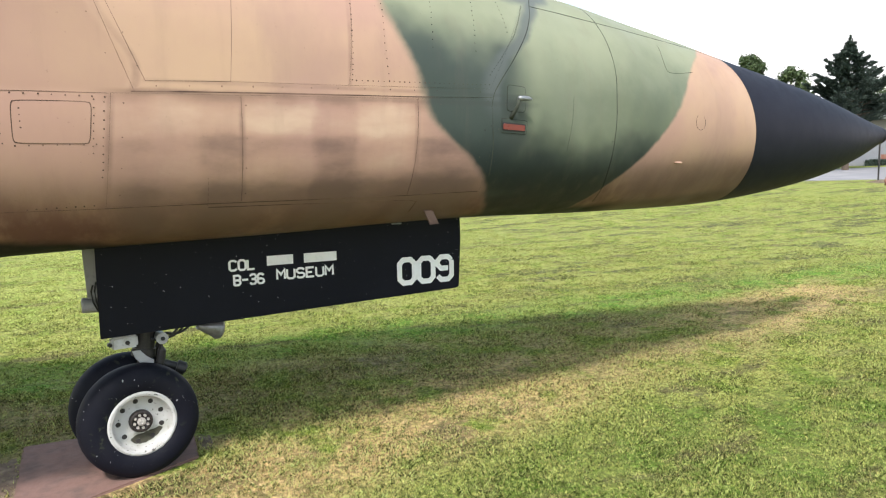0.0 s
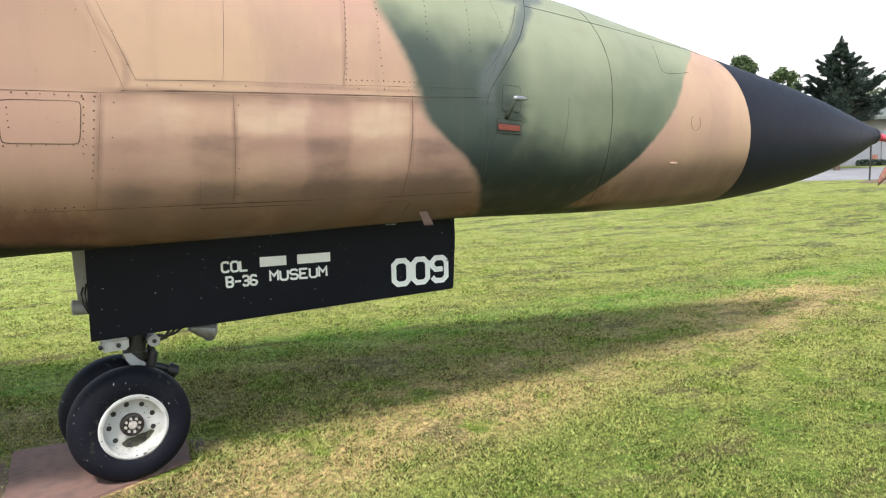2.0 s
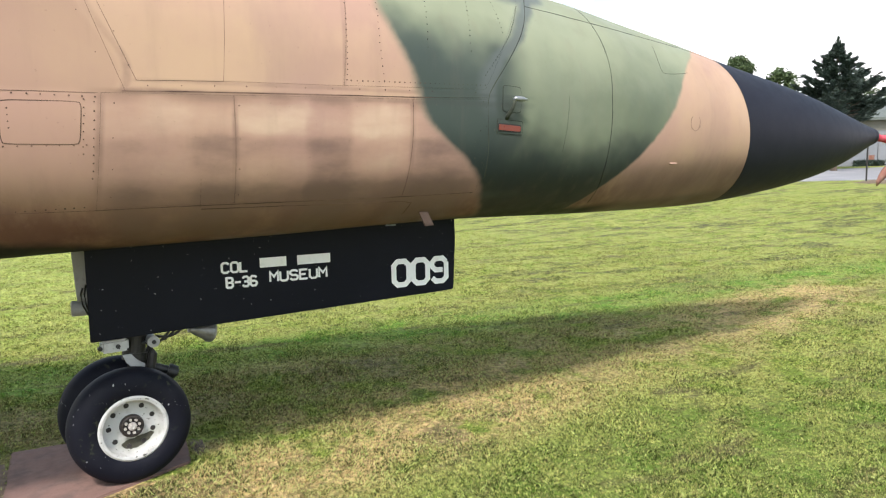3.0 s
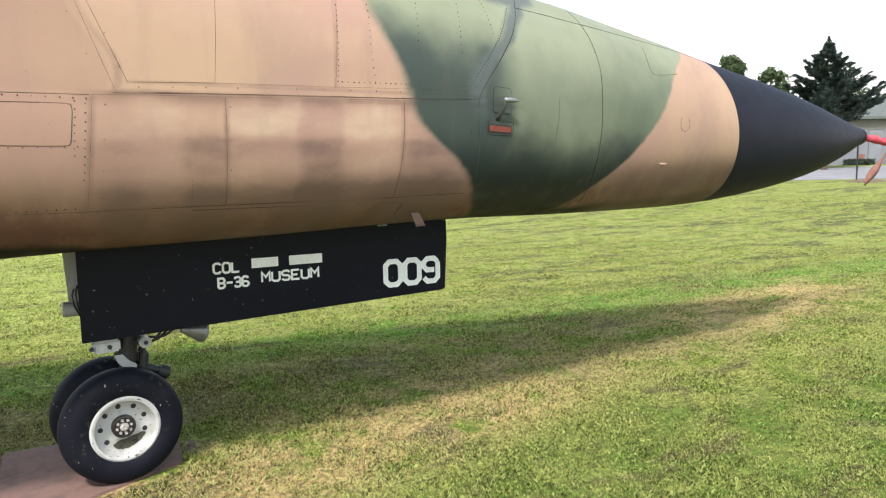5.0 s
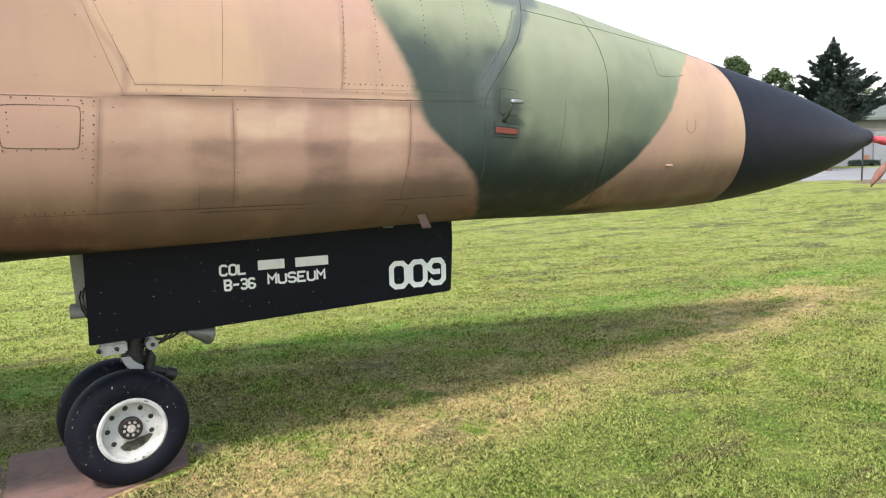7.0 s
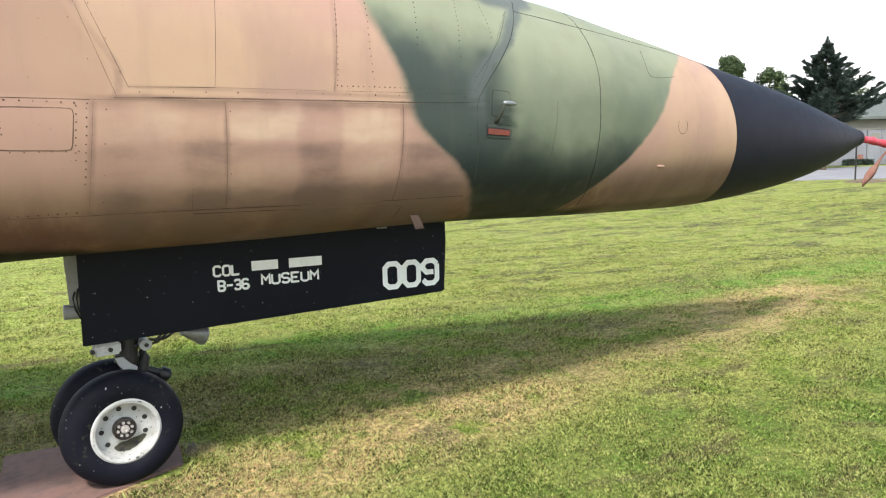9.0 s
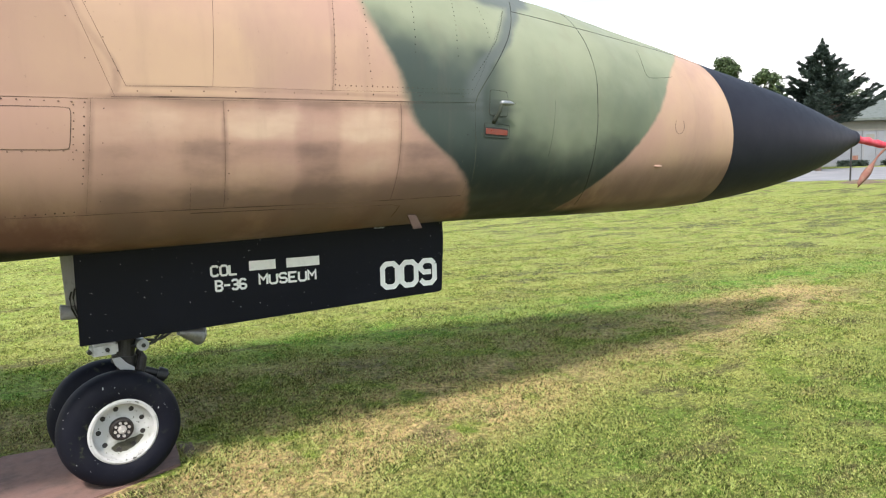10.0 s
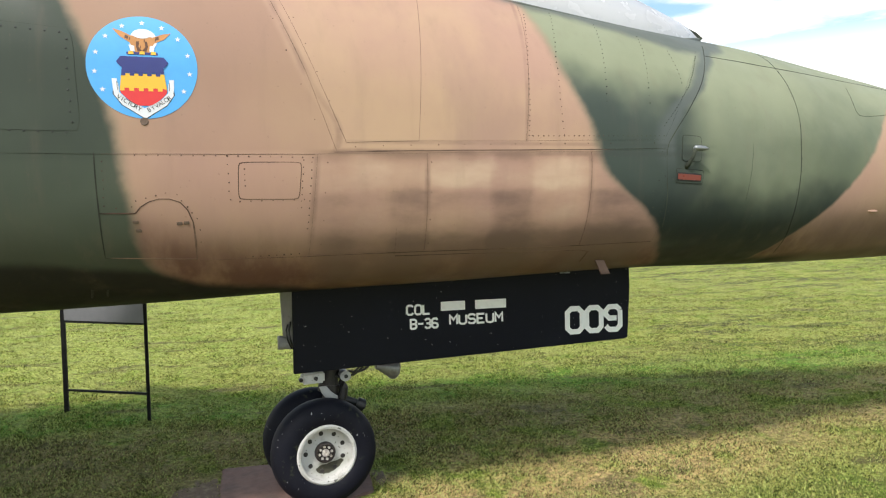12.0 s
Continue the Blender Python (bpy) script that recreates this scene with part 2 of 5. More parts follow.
        return k.math("MULTIPLY", k.math("MULTIPLY", near, keep), amount)
    dirt = halo(k.math("SUBTRACT", x, 0.437), 0.020, 0.60, 1.39, 1.82)
    dirt = k.math("MAXIMUM", dirt, halo(k.math("SUBTRACT", x, 1.246), 0.022, 0.50, 1.39, 1.84))
    dirt = k.math("MAXIMUM", dirt, halo(k.math("ADD", k.math("SUBTRACT", x, k.math("MULTIPLY", k.math("SUBTRACT", z, 1.81), 0.10)), 0.040), 0.022, 0.60, 1.39, 1.80))
    dirt = k.math("MAXIMUM", dirt, halo(k.math("SUBTRACT", x, strip_x), 0.026, 0.55, 1.83, 2.8))
    dirt = k.math("MAXIMUM", dirt, k.math("MULTIPLY", halo(k.math("SUBTRACT", z, 1.826), 0.022, 0.70, 1.70, 1.95), k.step(x, 0.0, 0.05)))
    dirt = k.math("MAXIMUM", dirt, k.math("MULTIPLY", halo(k.math("SUBTRACT", z, 1.868), 0.014, 0.40, 1.70, 1.95), k.step(x, 0.05, 0.10)))
    dirt = k.math("MAXIMUM", dirt, k.math("MULTIPLY", halo(k.math("SUBTRACT", z, 1.378), 0.030, 0.55, 1.30, 1.46), k.step(x, -0.10, 0.05)))
    dirt = k.math("MAXIMUM", dirt, halo(k.math("SUBTRACT", k.math("SUBTRACT", x, k.math("MULTIPLY", k.math("SUBTRACT", z, 1.9), 0.05)), 0.912), 0.016, 0.45, 1.88, 2.6))
    dirt = k.math("MULTIPLY", dirt, k.step(x, 1.9, 2.0, 1.0, 0.0))
    base = k.mix(dirt, base, k.mix(green, (0.185, 0.112, 0.088), (0.045, 0.052, 0.046)))
    # soot trailing down from the air probe, round the orange lamp
    plume = k.math("MULTIPLY", k.step(k.math("ABSOLUTE", k.math("SUBTRACT", k.math("ADD", x, wob), 1.825)), 0.03, 0.12, 1.0, 0.0),
                   k.math("MULTIPLY", k.step(z, 1.52, 1.68), k.step(z, 1.84, 1.88, 1.0, 0.0)))
    base = k.mix(k.math("MULTIPLY", plume, 0.6), base, (0.035, 0.043, 0.040))
    # the tan of the nose turns darker and browner low down
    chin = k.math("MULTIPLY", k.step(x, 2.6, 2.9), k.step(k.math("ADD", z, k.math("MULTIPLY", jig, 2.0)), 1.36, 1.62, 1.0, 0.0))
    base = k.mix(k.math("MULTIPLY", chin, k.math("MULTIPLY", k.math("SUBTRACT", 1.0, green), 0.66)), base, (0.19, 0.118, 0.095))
    speck = k.step(k.noise(55.0, 2.0), 0.70, 0.76)
    base = k.mix(k.math("MULTIPLY", speck, 0.22), base, (0.12, 0.085, 0.06))
    k.bump(k.noise(7.0, 4.0), 0.10, 0.01)
    return k.done(base, k.step(k.noise(3.0, 4.0), 0.3, 0.7, 0.46, 0.66))


def painted(name, colour, rough=0.5, wear=(0.3, 0.3, 0.3), amount=0.3, scale=6.0, metal=0.0, relief=0.08, gloss=0.5, vary=1.0):
    k = Nodes(name, rough, metal)
    k.p.inputs["Specular IOR Level"].default_value = gloss
    a = k.step(k.noise(scale, 5.0), 0.45, 0.72)
    b = k.step(k.noise(scale * 9, 3.0), 0.58, 0.72)
    c = k.mix(k.math("MULTIPLY", a, amount), colour, wear)
    c = k.mix(k.math("MULTIPLY", b, amount * 0.6), c, wear)
    k.bump(k.noise(scale * 5, 4.0), relief, 0.004)
    return k.done(c, k.step(k.noise(scale * 2), 0.3, 0.7, max(rough - 0.08 * vary, 0.05), rough + 0.1 * vary))


def seam_grime():
    """Dirt in the joints: brown on the tan paint, near black on the green, thin in places."""
    k = Nodes("seam_grime", 0.8)
    k.p.inputs["Specular IOR Level"].default_value = 0.2
    x, y, z = k.split()
    thin = k.step(k.noise(4.0, 5.0, 0.65), 0.38, 0.66)
    brown = k.mix(thin, (0.075, 0.045, 0.036), (0.205, 0.128, 0.098))
    green = k.math("MAXIMUM", k.step(k.math("ADD", x, k.math("MULTIPLY", k.math("SUBTRACT", z, 1.9), 0.65)), 1.28, 1.36), k.step(x, -0.90, -0.84, 1.0, 0.0))
    return k.done(k.mix(green, brown, k.mix(thin, (0.020, 0.023, 0.020), (0.055, 0.062, 0.045))))


def chipped_black():
    """Black door paint, brush marks, with small pale chips."""
    k = Nodes("black_door_paint", 0.42)
    k.p.inputs["Specular IOR Level"].default_value = 0.12
    chips = k.step(k.noise(62.0, 2.0, 0.4, stretch=(1.0, 1.0, 1.4)), 0.757, 0.775)
    haze = k.step(k.noise(2.5, 5.0), 0.4, 0.75)
    c = k.mix(k.math("MULTIPLY", haze, 0.5), (0.0058, 0.0064, 0.0120), (0.0105, 0.0115, 0.0180))
    c = k.mix(chips, c, (0.25, 0.25, 0.26))
    k.bump(k.noise(14.0, 4.0), 0.08, 0.01)
    return k.done(c, k.step(haze, 0.0, 1.0, 0.38, 0.55))


def scuffed_rubber():
    """Old tyre rubber: dull, mossy low down, with white scuffs."""
    k = Nodes("tyre_rubber", 0.62)
    k.p.inputs["Specular IOR Level"].default_value = 0.13
    dust = k.step(k.noise(6.0, 5.0), 0.42, 0.72)
    c = k.mix(k.math("MULTIPLY", dust, 0.45), (0.0068, 0.0073, 0.0125), (0.018, 0.018, 0.024))
    c = k.mix(k.math("MULTIPLY", k.step(k.noise(30.0, 5.0), 0.55, 0.66), k.step(k.noise(5.0, 2.0), 0.50, 0.62)), c, (0.038, 0.043, 0.028))
    flecks = k.math("MULTIPLY", k.step(k.noise(62.0, 2.0, 0.5, stretch=(1.3, 1.0, 0.6)), 0.690, 0.710), k.step(k.noise(7.0, 2.0), 0.53, 0.61))
    c = k.mix(flecks, c, (0.45, 0.45, 0.45))
    k.bump(k.noise(40.0, 4.0), 0.25, 0.004)
    return k.done(c)


def muddy_white():
    """Brushed white paint, chipped, with a cake of mud and moss low in the dish of the wheel."""
    k = Nodes("white_rim_paint", 0.6)
    k.p.inputs["Specular IOR Level"].default_value = 0.2
    x, y, z = k.split()
    worn = k.step(k.noise(16.0, 5.0), 0.50, 0.72)
    c = k.mix(k.math("MULTIPLY", worn, 0.45), (0.50, 0.495, 0.475), (0.22, 0.21, 0.17))
    c = k.mix(k.step(k.noise(60.0, 2.0), 0.66, 0.70), c, (0.10, 0.095, 0.08))
    rough_edge = k.math("MULTIPLY", k.math("SUBTRACT", k.noise(26.0, 5.0, 0.65), 0.5), 0.030)
    across = k.math("DIVIDE", k.math("SUBTRACT", x, 0.020), 0.078)
    bow = k.math("MULTIPLY", k.math("MULTIPLY", across, across), 0.016)
    up = k.math("DIVIDE", k.math("SUBTRACT", k.math("ADD", k.math("SUBTRACT", k.math("SUBTRACT", z, 0.198), k.math("MULTIPLY", k.math("SUBTRACT", x, 0.020), 0.22)), rough_edge), bow), 0.026)
    cake = k.math("ADD", k.math("MULTIPLY", up, up), k.math("MULTIPLY", across, across))
    c = k.mix(k.math("MULTIPLY", k.step(cake, 1.0, 3.2, 1.0, 0.0), 0.45), c, (0.17, 0.18, 0.12))
    c = k.mix(k.step(cake, 0.85, 1.05, 1.0, 0.0), c, k.mix(k.noise(45.0, 3.0), (0.022, 0.022, 0.014), (0.075, 0.070, 0.048)))
    k.bump(k.noise(30.0, 4.0), 0.15, 0.004)
    return k.done(c)


def lawn(name, blades):
    """Mown grass: greens with straw and bare, browned patches and rows of clippings."""
    k = Nodes(name, 0.8)
    k.p.inputs["Specular IOR Level"].default_value = 0.10
    geo = k.n.new("ShaderNodeNewGeometry")
    place = geo.outputs["Position"]
    sep = k.n.new("ShaderNodeSeparateXYZ")
    k.l.new(place, sep.inputs[0])
    px, py = sep.outputs[0], sep.outputs[1]
    big = k.noise(0.55, 4.0, 0.6, vector=place)
    mid = k.noise(2.6, 5.0, 0.65, vector=place)
    fine = k.noise(28.0, 3.0, 0.6, vector=place)
    rows = k.noise(1.0, 6.0, 0.7, vector=place, stretch=(0.48, 1.5, 1.0))
    c = k.mix(k.step(mid, 0.35, 0.65), (0.195, 0.270, 0.034), (0.370, 0.415, 0.095))
    c = k.mix(k.math("MULTIPLY", k.step(big, 0.40, 0.62), 0.5), c, (0.160, 0.275, 0.034))
    # yellower sward on the open lawn beyond the aircraft, extra sunlight put into colour
    open_lawn = k.math("MULTIPLY", k.step(py, 2.4, 4.2), k.step(k.math("SUBTRACT", px, k.math("MULTIPLY", py, 0.35)), -0.5, 4.0, 1.0, 0.35))
    c = k.mix(k.math("MULTIPLY", open_lawn, k.step(big, 0.36, 0.62, 0.45, 0.95)), c, (0.435, 0.555, 0.118))
    # straw beside the aircraft; thin dry brown turf under it also deepens its shadow
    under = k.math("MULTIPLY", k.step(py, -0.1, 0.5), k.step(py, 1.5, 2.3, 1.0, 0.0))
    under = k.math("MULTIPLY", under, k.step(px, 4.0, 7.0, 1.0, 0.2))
    strip = k.math("ABSOLUTE", k.math("ADD", k.math("SUBTRACT", py, k.math("MULTIPLY", px, 0.25)), 0.28))
    strip = k.math("MULTIPLY", k.step(strip, 0.25, 0.85, 1.0, 0.0), k.step(px, 7.0, 9.0, 1.0, 0.0))
    strip = k.math("MULTIPLY", strip, k.step(k.math("ABSOLUTE", k.math("SUBTRACT", px, 3.9)), 0.6, 1.8, 0.45, 1.0))
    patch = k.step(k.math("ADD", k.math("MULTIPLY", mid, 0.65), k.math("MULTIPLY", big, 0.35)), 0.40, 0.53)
    # a lush strip where the rain runs off beyond the aircraft
    lush = k.math("MULTIPLY", k.step(py, 1.7, 2.1), k.step(py, 2.5, 3.2, 1.0, 0.0))
    c = k.mix(k.math("MULTIPLY", lush, 0.82), c, (0.125, 0.320, 0.028))
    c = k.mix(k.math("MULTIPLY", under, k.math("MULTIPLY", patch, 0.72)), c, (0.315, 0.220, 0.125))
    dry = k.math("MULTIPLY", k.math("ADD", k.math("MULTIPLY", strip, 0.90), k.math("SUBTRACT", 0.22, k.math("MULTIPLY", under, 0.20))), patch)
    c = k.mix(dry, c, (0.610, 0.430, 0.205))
    # broken dark rows of old clippings, left along the mower's way
    worn = k.math("MULTIPLY", k.step(rows, 0.505, 0.565), k.step(py, 2.0, 3.6, 0.0, 0.95))
    worn = k.math("MULTIPLY", worn, k.step(k.noise(0.35, 2.0, 0.5, vector=place), 0.38, 0.56, 0.35, 1.0))
    worn = k.math("MULTIPLY", worn, k.step(k.noise(6.5, 4.0, 0.7, vector=place), 0.42, 0.54, 0.15, 1.0))
    worn = k.math("MULTIPLY", worn, k.step(px, 0.5, 3.0, 0.25, 1.0))
    c = k.mix(worn, c, (0.085, 0.076, 0.046))
    # greener towards the open lawn, and scruffy drifts of old clippings
    fresh = k.math("MULTIPLY", k.step(px, 0.3, 2.2, 0.25, 1.0), k.step(py, -0.9, -0.1, 1.0, 0.0))
    c = k.mix(k.math("MULTIPLY", fresh, k.step(mid, 0.36, 0.60, 0.82, 0.45)), c, (0.105, 0.195, 0.026))
    litter = k.math("MULTIPLY", k.step(k.noise(1.5, 5.0, 0.65, vector=place, stretch=(0.55, 1.5, 1.0)), 0.54, 0.63), k.step(mid, 0.38, 0.52))
    c = k.mix(k.math("MULTIPLY", litter, 0.78), c, (0.135, 0.105, 0.060))
    clod = k.noise(8.0, 4.0, 0.6, vector=place)
    c = k.mix(k.math("MULTIPLY", k.step(clod, 0.50, 0.66), 0.5), c, (0.070, 0.075, 0.020))
    if blades:
        tufts = k.n.new("ShaderNodeTexVoronoi")
        tufts.inputs["Scale"].default_value = 66.0
        k.l.new(place, tufts.inputs["Vector"])
        grain = k.n.new("ShaderNodeSeparateXYZ")
        k.l.new(tufts.outputs["Color"], grain.inputs[0])
        c = k.mix(k.step(grain.outputs[0], 0.08, 0.76, 0.94, 0.0), c, (0.030, 0.044, 0.008))
        c = k.mix(k.step(grain.outputs[1], 0.72, 0.95, 0.0, 0.60), c, (0.62, 0.63, 0.19))
        rnd = geo.outputs["Random Per Island"]
        c = k.mix(k.math("MULTIPLY", k.step(rnd, 0.86, 0.90), k.math("ADD", k.math("MULTIPLY", dry, 0.8), 0.2)), c, (0.58, 0.46, 0.22))
        c = k.mix(k.math("MULTIPLY", k.math("MULTIPLY", k.step(rnd, 0.62, 0.66), k.step(rnd, 0.84, 0.86, 1.0, 0.0)), k.step(fresh, 0.0, 1.0, 0.85, 0.60)), c, (0.45, 0.52, 0.17))
        c = k.mix(k.math("MULTIPLY", k.step(rnd, 0.0, 0.52, 1.0, 0.0), 0.94), c, (0.032, 0.042, 0.008))
    else:
        c = k.mix(k.math("MULTIPLY", k.step(fine, 0.36, 0.60), 0.6), c, (0.060, 0.062, 0.020))
        k.bump(fine, 0.9, 0.05)
    return k.done(c)


def leafy(name, a, b):
    k = Nodes(name, 0.65)
    rnd = k.n.new("ShaderNodeNewGeometry").outputs["Random Per Island"]
    c = k.mix(rnd, a, b)
    return k.done(k.mix(k.math("MULTIPLY", k.noise(1.2, 3.0), 0.4), c, tuple(v * 0.5 for v in a)))


M_CAMO = camouflage()
M_SEAM = seam_grime()
M_RIVET = painted("rivet_grime", (0.10, 0.066, 0.050), 0.7, (0.20, 0.135, 0.10), 0.6, 8.0)
M_RADOME = painted("black_radome", (0.0160, 0.0165, 0.0240), 0.50, (0.026, 0.027, 0.036), 0.45, 7.0, relief=0.03, gloss=0.06, vary=0.35)
M_DOOR = chipped_black()
M_WHITE = painted("white_lettering", (0.86, 0.86, 0.86), 0.5, (0.60, 0.60, 0.60), 0.3, 30.0)
M_TYRE = scuffed_rubber()
M_RIM = muddy_white()
M_HUB = painted("greasy_metal", (0.58, 0.54, 0.50), 0.42, (0.09, 0.065, 0.05), 0.6, 42.0, 0.35)
M_GREY = painted("grey_gear_paint", (0.36, 0.36, 0.355), 0.5, (0.14, 0.135, 0.12), 0.5, 14.0)
M_OLD = painted("dark_oily_metal", (0.026, 0.024, 0.023), 0.5, (0.085, 0.075, 0.068), 0.5, 25.0, 0.4)
M_GREASE = painted("brown_grease", (0.014, 0.010, 0.009), 0.45, (0.075, 0.055, 0.045), 0.55, 60.0)
M_CABLE = painted("black_hose", (0.012, 0.012, 0.012), 0.5, (0.04, 0.04, 0.04), 0.3, 30.0)
M_HAZE = painted("hazed_windscreen", (0.46, 0.46, 0.475), 0.25, (0.32, 0.32, 0.34), 0.4, 3.0)
M_RED = painted("red_cover_cloth", (0.46, 0.035, 0.060), 0.8, (0.56, 0.14, 0.17), 0.5, 20.0, relief=0.4)
M_RIBBON = painted("faded_red_ribbon", (0.20, 0.080, 0.058), 0.85, (0.25, 0.150, 0.105), 0.9, 14.0, relief=0.4)
M_LENS = painted("orange_lens", (0.17, 0.036, 0.024), 0.35, (0.12, 0.035, 0.03), 0.5, 40.0)
M_METAL = painted("weathered_steel", (0.26, 0.27, 0.28), 0.42, (0.12, 0.12, 0.12), 0.5, 25.0, 0.6)
M_SLAB = painted("red_brown_concrete", (0.200, 0.116, 0.092), 0.9, (0.115, 0.080, 0.066), 0.8, 8.0, relief=0.8)
M_SOIL = painted("bare_soil", (0.12, 0.080, 0.052), 0.95, (0.26, 0.20, 0.13), 0.8, 22.0, relief=1.0)
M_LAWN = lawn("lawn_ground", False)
M_BLADE = lawn("grass_blades", True)
M_BLACK = painted("black_stand_paint", (0.008, 0.008, 0.009), 0.55, (0.03, 0.03, 0.03), 0.3, 12.0, gloss=0.15)
M_PANEL = painted("grey_sheet", (0.15, 0.153, 0.165), 0.6, (0.12, 0.12, 0.13), 0.4, 5.0)
M_ROAD = painted("pale_road", (0.21, 0.205, 0.212), 0.9, (0.33, 0.32, 0.31), 0.5, 0.8, relief=0.3)
M_WALL = painted("white_siding", (0.20, 0.21, 0.23), 0.7, (0.16, 0.165, 0.18), 0.4, 1.5)
M_FRIEZE = painted("beige_boards", (0.19, 0.18, 0.155), 0.7, (0.18, 0.17, 0.15), 0.5, 1.5)
M_ROOF = painted("grey_shingle", (0.11, 0.125, 0.112), 0.85, (0.08, 0.09, 0.08), 0.6, 2.5, relief=0.5)
M_TRIM = painted("grey_trim", (0.19, 0.195, 0.205), 0.6, (0.15, 0.15, 0.16), 0.3, 3.0)
M_BARK = painted("bark", (0.095, 0.070, 0.050), 0.9, (0.05, 0.04, 0.03), 0.6, 4.0, relief=0.8)
M_CEDAR = leafy("cedar_needles", (0.016, 0.032, 0.022), (0.042, 0.066, 0.046))
M_LEAF = leafy("broad_leaves", (0.034, 0.064, 0.022), (0.105, 0.145, 0.050))
E_SKY, E_NAVY, E_GOLD = (painted("emblem_" + n, c, 0.45, tuple(v * 0.8 for v in c), 0.25, 12.0) for n, c in
                         (("light_blue", (0.075, 0.345, 0.74)), ("navy", (0.022, 0.030, 0.17)), ("gold", (0.72, 0.41, 0.035))))
E_RED, E_WHITE, E_BROWN, E_DARK, E_INK = (painted("emblem_" + n, c, 0.45, tuple(v * 0.8 for v in c), 0.25, 12.0) for n, c in
                                  (("red", (0.62, 0.030, 0.035)), ("white", (0.66, 0.67, 0.72)), ("brown", (0.46, 0.20, 0.055)), ("dark_brown", (0.10, 0.035, 0.012)), ("ink", (0.02, 0.02, 0.03))))


# ---- mesh helpers ----
def part(name, bm, material, parent=None, label="", smooth=False):
    """Links a bmesh as one mesh object, under a thing or a part where one is given."""
    me = bpy.data.meshes.new(name)
    bm.to_mesh(me)
    bm.free()
    me.materials.append(material)
    if smooth:
        me.polygons.foreach_set("use_smooth", [True] * len(me.polygons))
    ob = new(name, me)
    if parent:
        ob.parent = parent
    if label:
        tagged(ob, label)
    return ob


def thing(name, label, category, at=(0, 0, 0), group="", kind=""):
    ob = new(name)
    ob.location = at
    return tagged(ob, label, category, group, kind)


def box(bm, x0, x1, y0, y1, z0, z1, bevel=0.0, m=None):
    r = bmesh.ops.create_cube(bm, size=1.0, matrix=Matrix.LocRotScale(((x0 + x1) / 2, (y0 + y1) / 2, (z0 + z1) / 2), None, (x1 - x0, y1 - y0, z1 - z0)))
    vs = r["verts"]
    if bevel:
        es = list({e for v in vs for e in v.link_edges})
        vs = bmesh.ops.bevel(bm, geom=es, offset=bevel, segments=2, affect="EDGES")["verts"]
    if m:
        bmesh.ops.transform(bm, matrix=m, verts=list({v for v in vs if v.is_valid}))
    return bm


def rod(bm, a, b, r0, r1=None, n=16):
    """A round bar from a to b."""
    a, b = Vector(a), Vector(b)
    q = (b - a).to_track_quat("Z", "Y").to_matrix().to_4x4()
    bmesh.ops.create_cone(bm, cap_ends=True, segments=n, radius1=r0, radius2=r0 if r1 is None else r1, depth=(b - a).length,
                          matrix=Matrix.Translation((a + b) / 2) @ q)
    return bm


def tube(bm, pts, radii, n=10):
    """A bent pipe through points, with a radius at each."""
    rings = []
    for i, p in enumerate(pts):
        d = Vector(pts[min(i + 1, len(pts) - 1)]) - Vector(pts[max(i - 1, 0)])
        q = d.to_track_quat("Z", "Y")
        rings.append([bm.verts.new(Vector(p) + q @ Vector((radii[i] * math.cos(2 * math.pi * j / n), radii[i] * math.sin(2 * math.pi * j / n), 0))) for j in range(n)])
    for a, b in zip(rings, rings[1:]):
        for j in range(n):
            bm.faces.new((a[j], a[(j + 1) % n], b[(j + 1) % n], b[j]))
    bm.faces.new(rings[0][::-1]), bm.faces.new(rings[-1])
    return bm


def lathe(bm, profile, n=48, m=Matrix()):
    """Turns (radius, along) points round the y axis."""
    rings = []
    for r, y in profile:
        rings.append([bm.verts.new(m @ Vector((r * math.cos(2 * math.pi * j / n), y, r * math.sin(2 * math.pi * j / n)))) for j in range(n)])
    for a, b in zip(rings, rings[1:]):
        for j in range(n):
            bm.faces.new((a[j], a[(j + 1) % n], b[(j + 1) % n], b[j]))
    return bm


def prism(bm, pts, y0, y1, m=Matrix()):
    """An outline of (x, z) points between two y."""
    a = [bm.verts.new(m @ Vector((x, y0, z))) for x, z in pts]
    b = [bm.verts.new(m @ Vector((x, y1, z))) for x, z in pts]
    bm.faces.new(a), bm.faces.new(b[::-1])
    for i in range(len(pts)):
        j = (i + 1) % len(pts)
        bm.faces.new((a[j], a[i], b[i], b[j]))
    bmesh.ops.recalc_face_normals(bm, faces=bm.faces[:])
    return bm


# ---- ground ----
def rise(x, y):
    """The lawn lies level round the aircraft and climbs gently to the road and the house beyond."""
    q = 0.8 * x + 0.6 * y
    s = min(max((q - 12.0) / 20.0, 0.0), 1.0)
    far = min(max((q - 38.0) / 18.0, 0.0), 1.0)
    return 0.72 * s * s * (3 - 2 * s) + 0.58 * far * far * (3 - 2 * far)


def ground():
    bm = bmesh.new()
    xs = [-1500, -600, -200, -80, -40, -20, *range(-12, 62, 2), 70, 90, 130, 200, 400, 800, 1800]
    ys = [-1500, -600, -200, -80, -40, -20, *range(-12, 50, 2), 60, 80, 120, 200, 400, 800, 1800]
    grid = [[bm.verts.new((x, y, rise(x, y))) for y in ys] for x in xs]
    for i in range(len(xs) - 1):
        for j in range(len(ys) - 1):
            bm.faces.new((grid[i][j], grid[i + 1][j], grid[i + 1][j + 1], grid[i][j + 1]))
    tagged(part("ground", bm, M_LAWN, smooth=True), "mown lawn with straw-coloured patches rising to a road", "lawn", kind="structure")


ground()


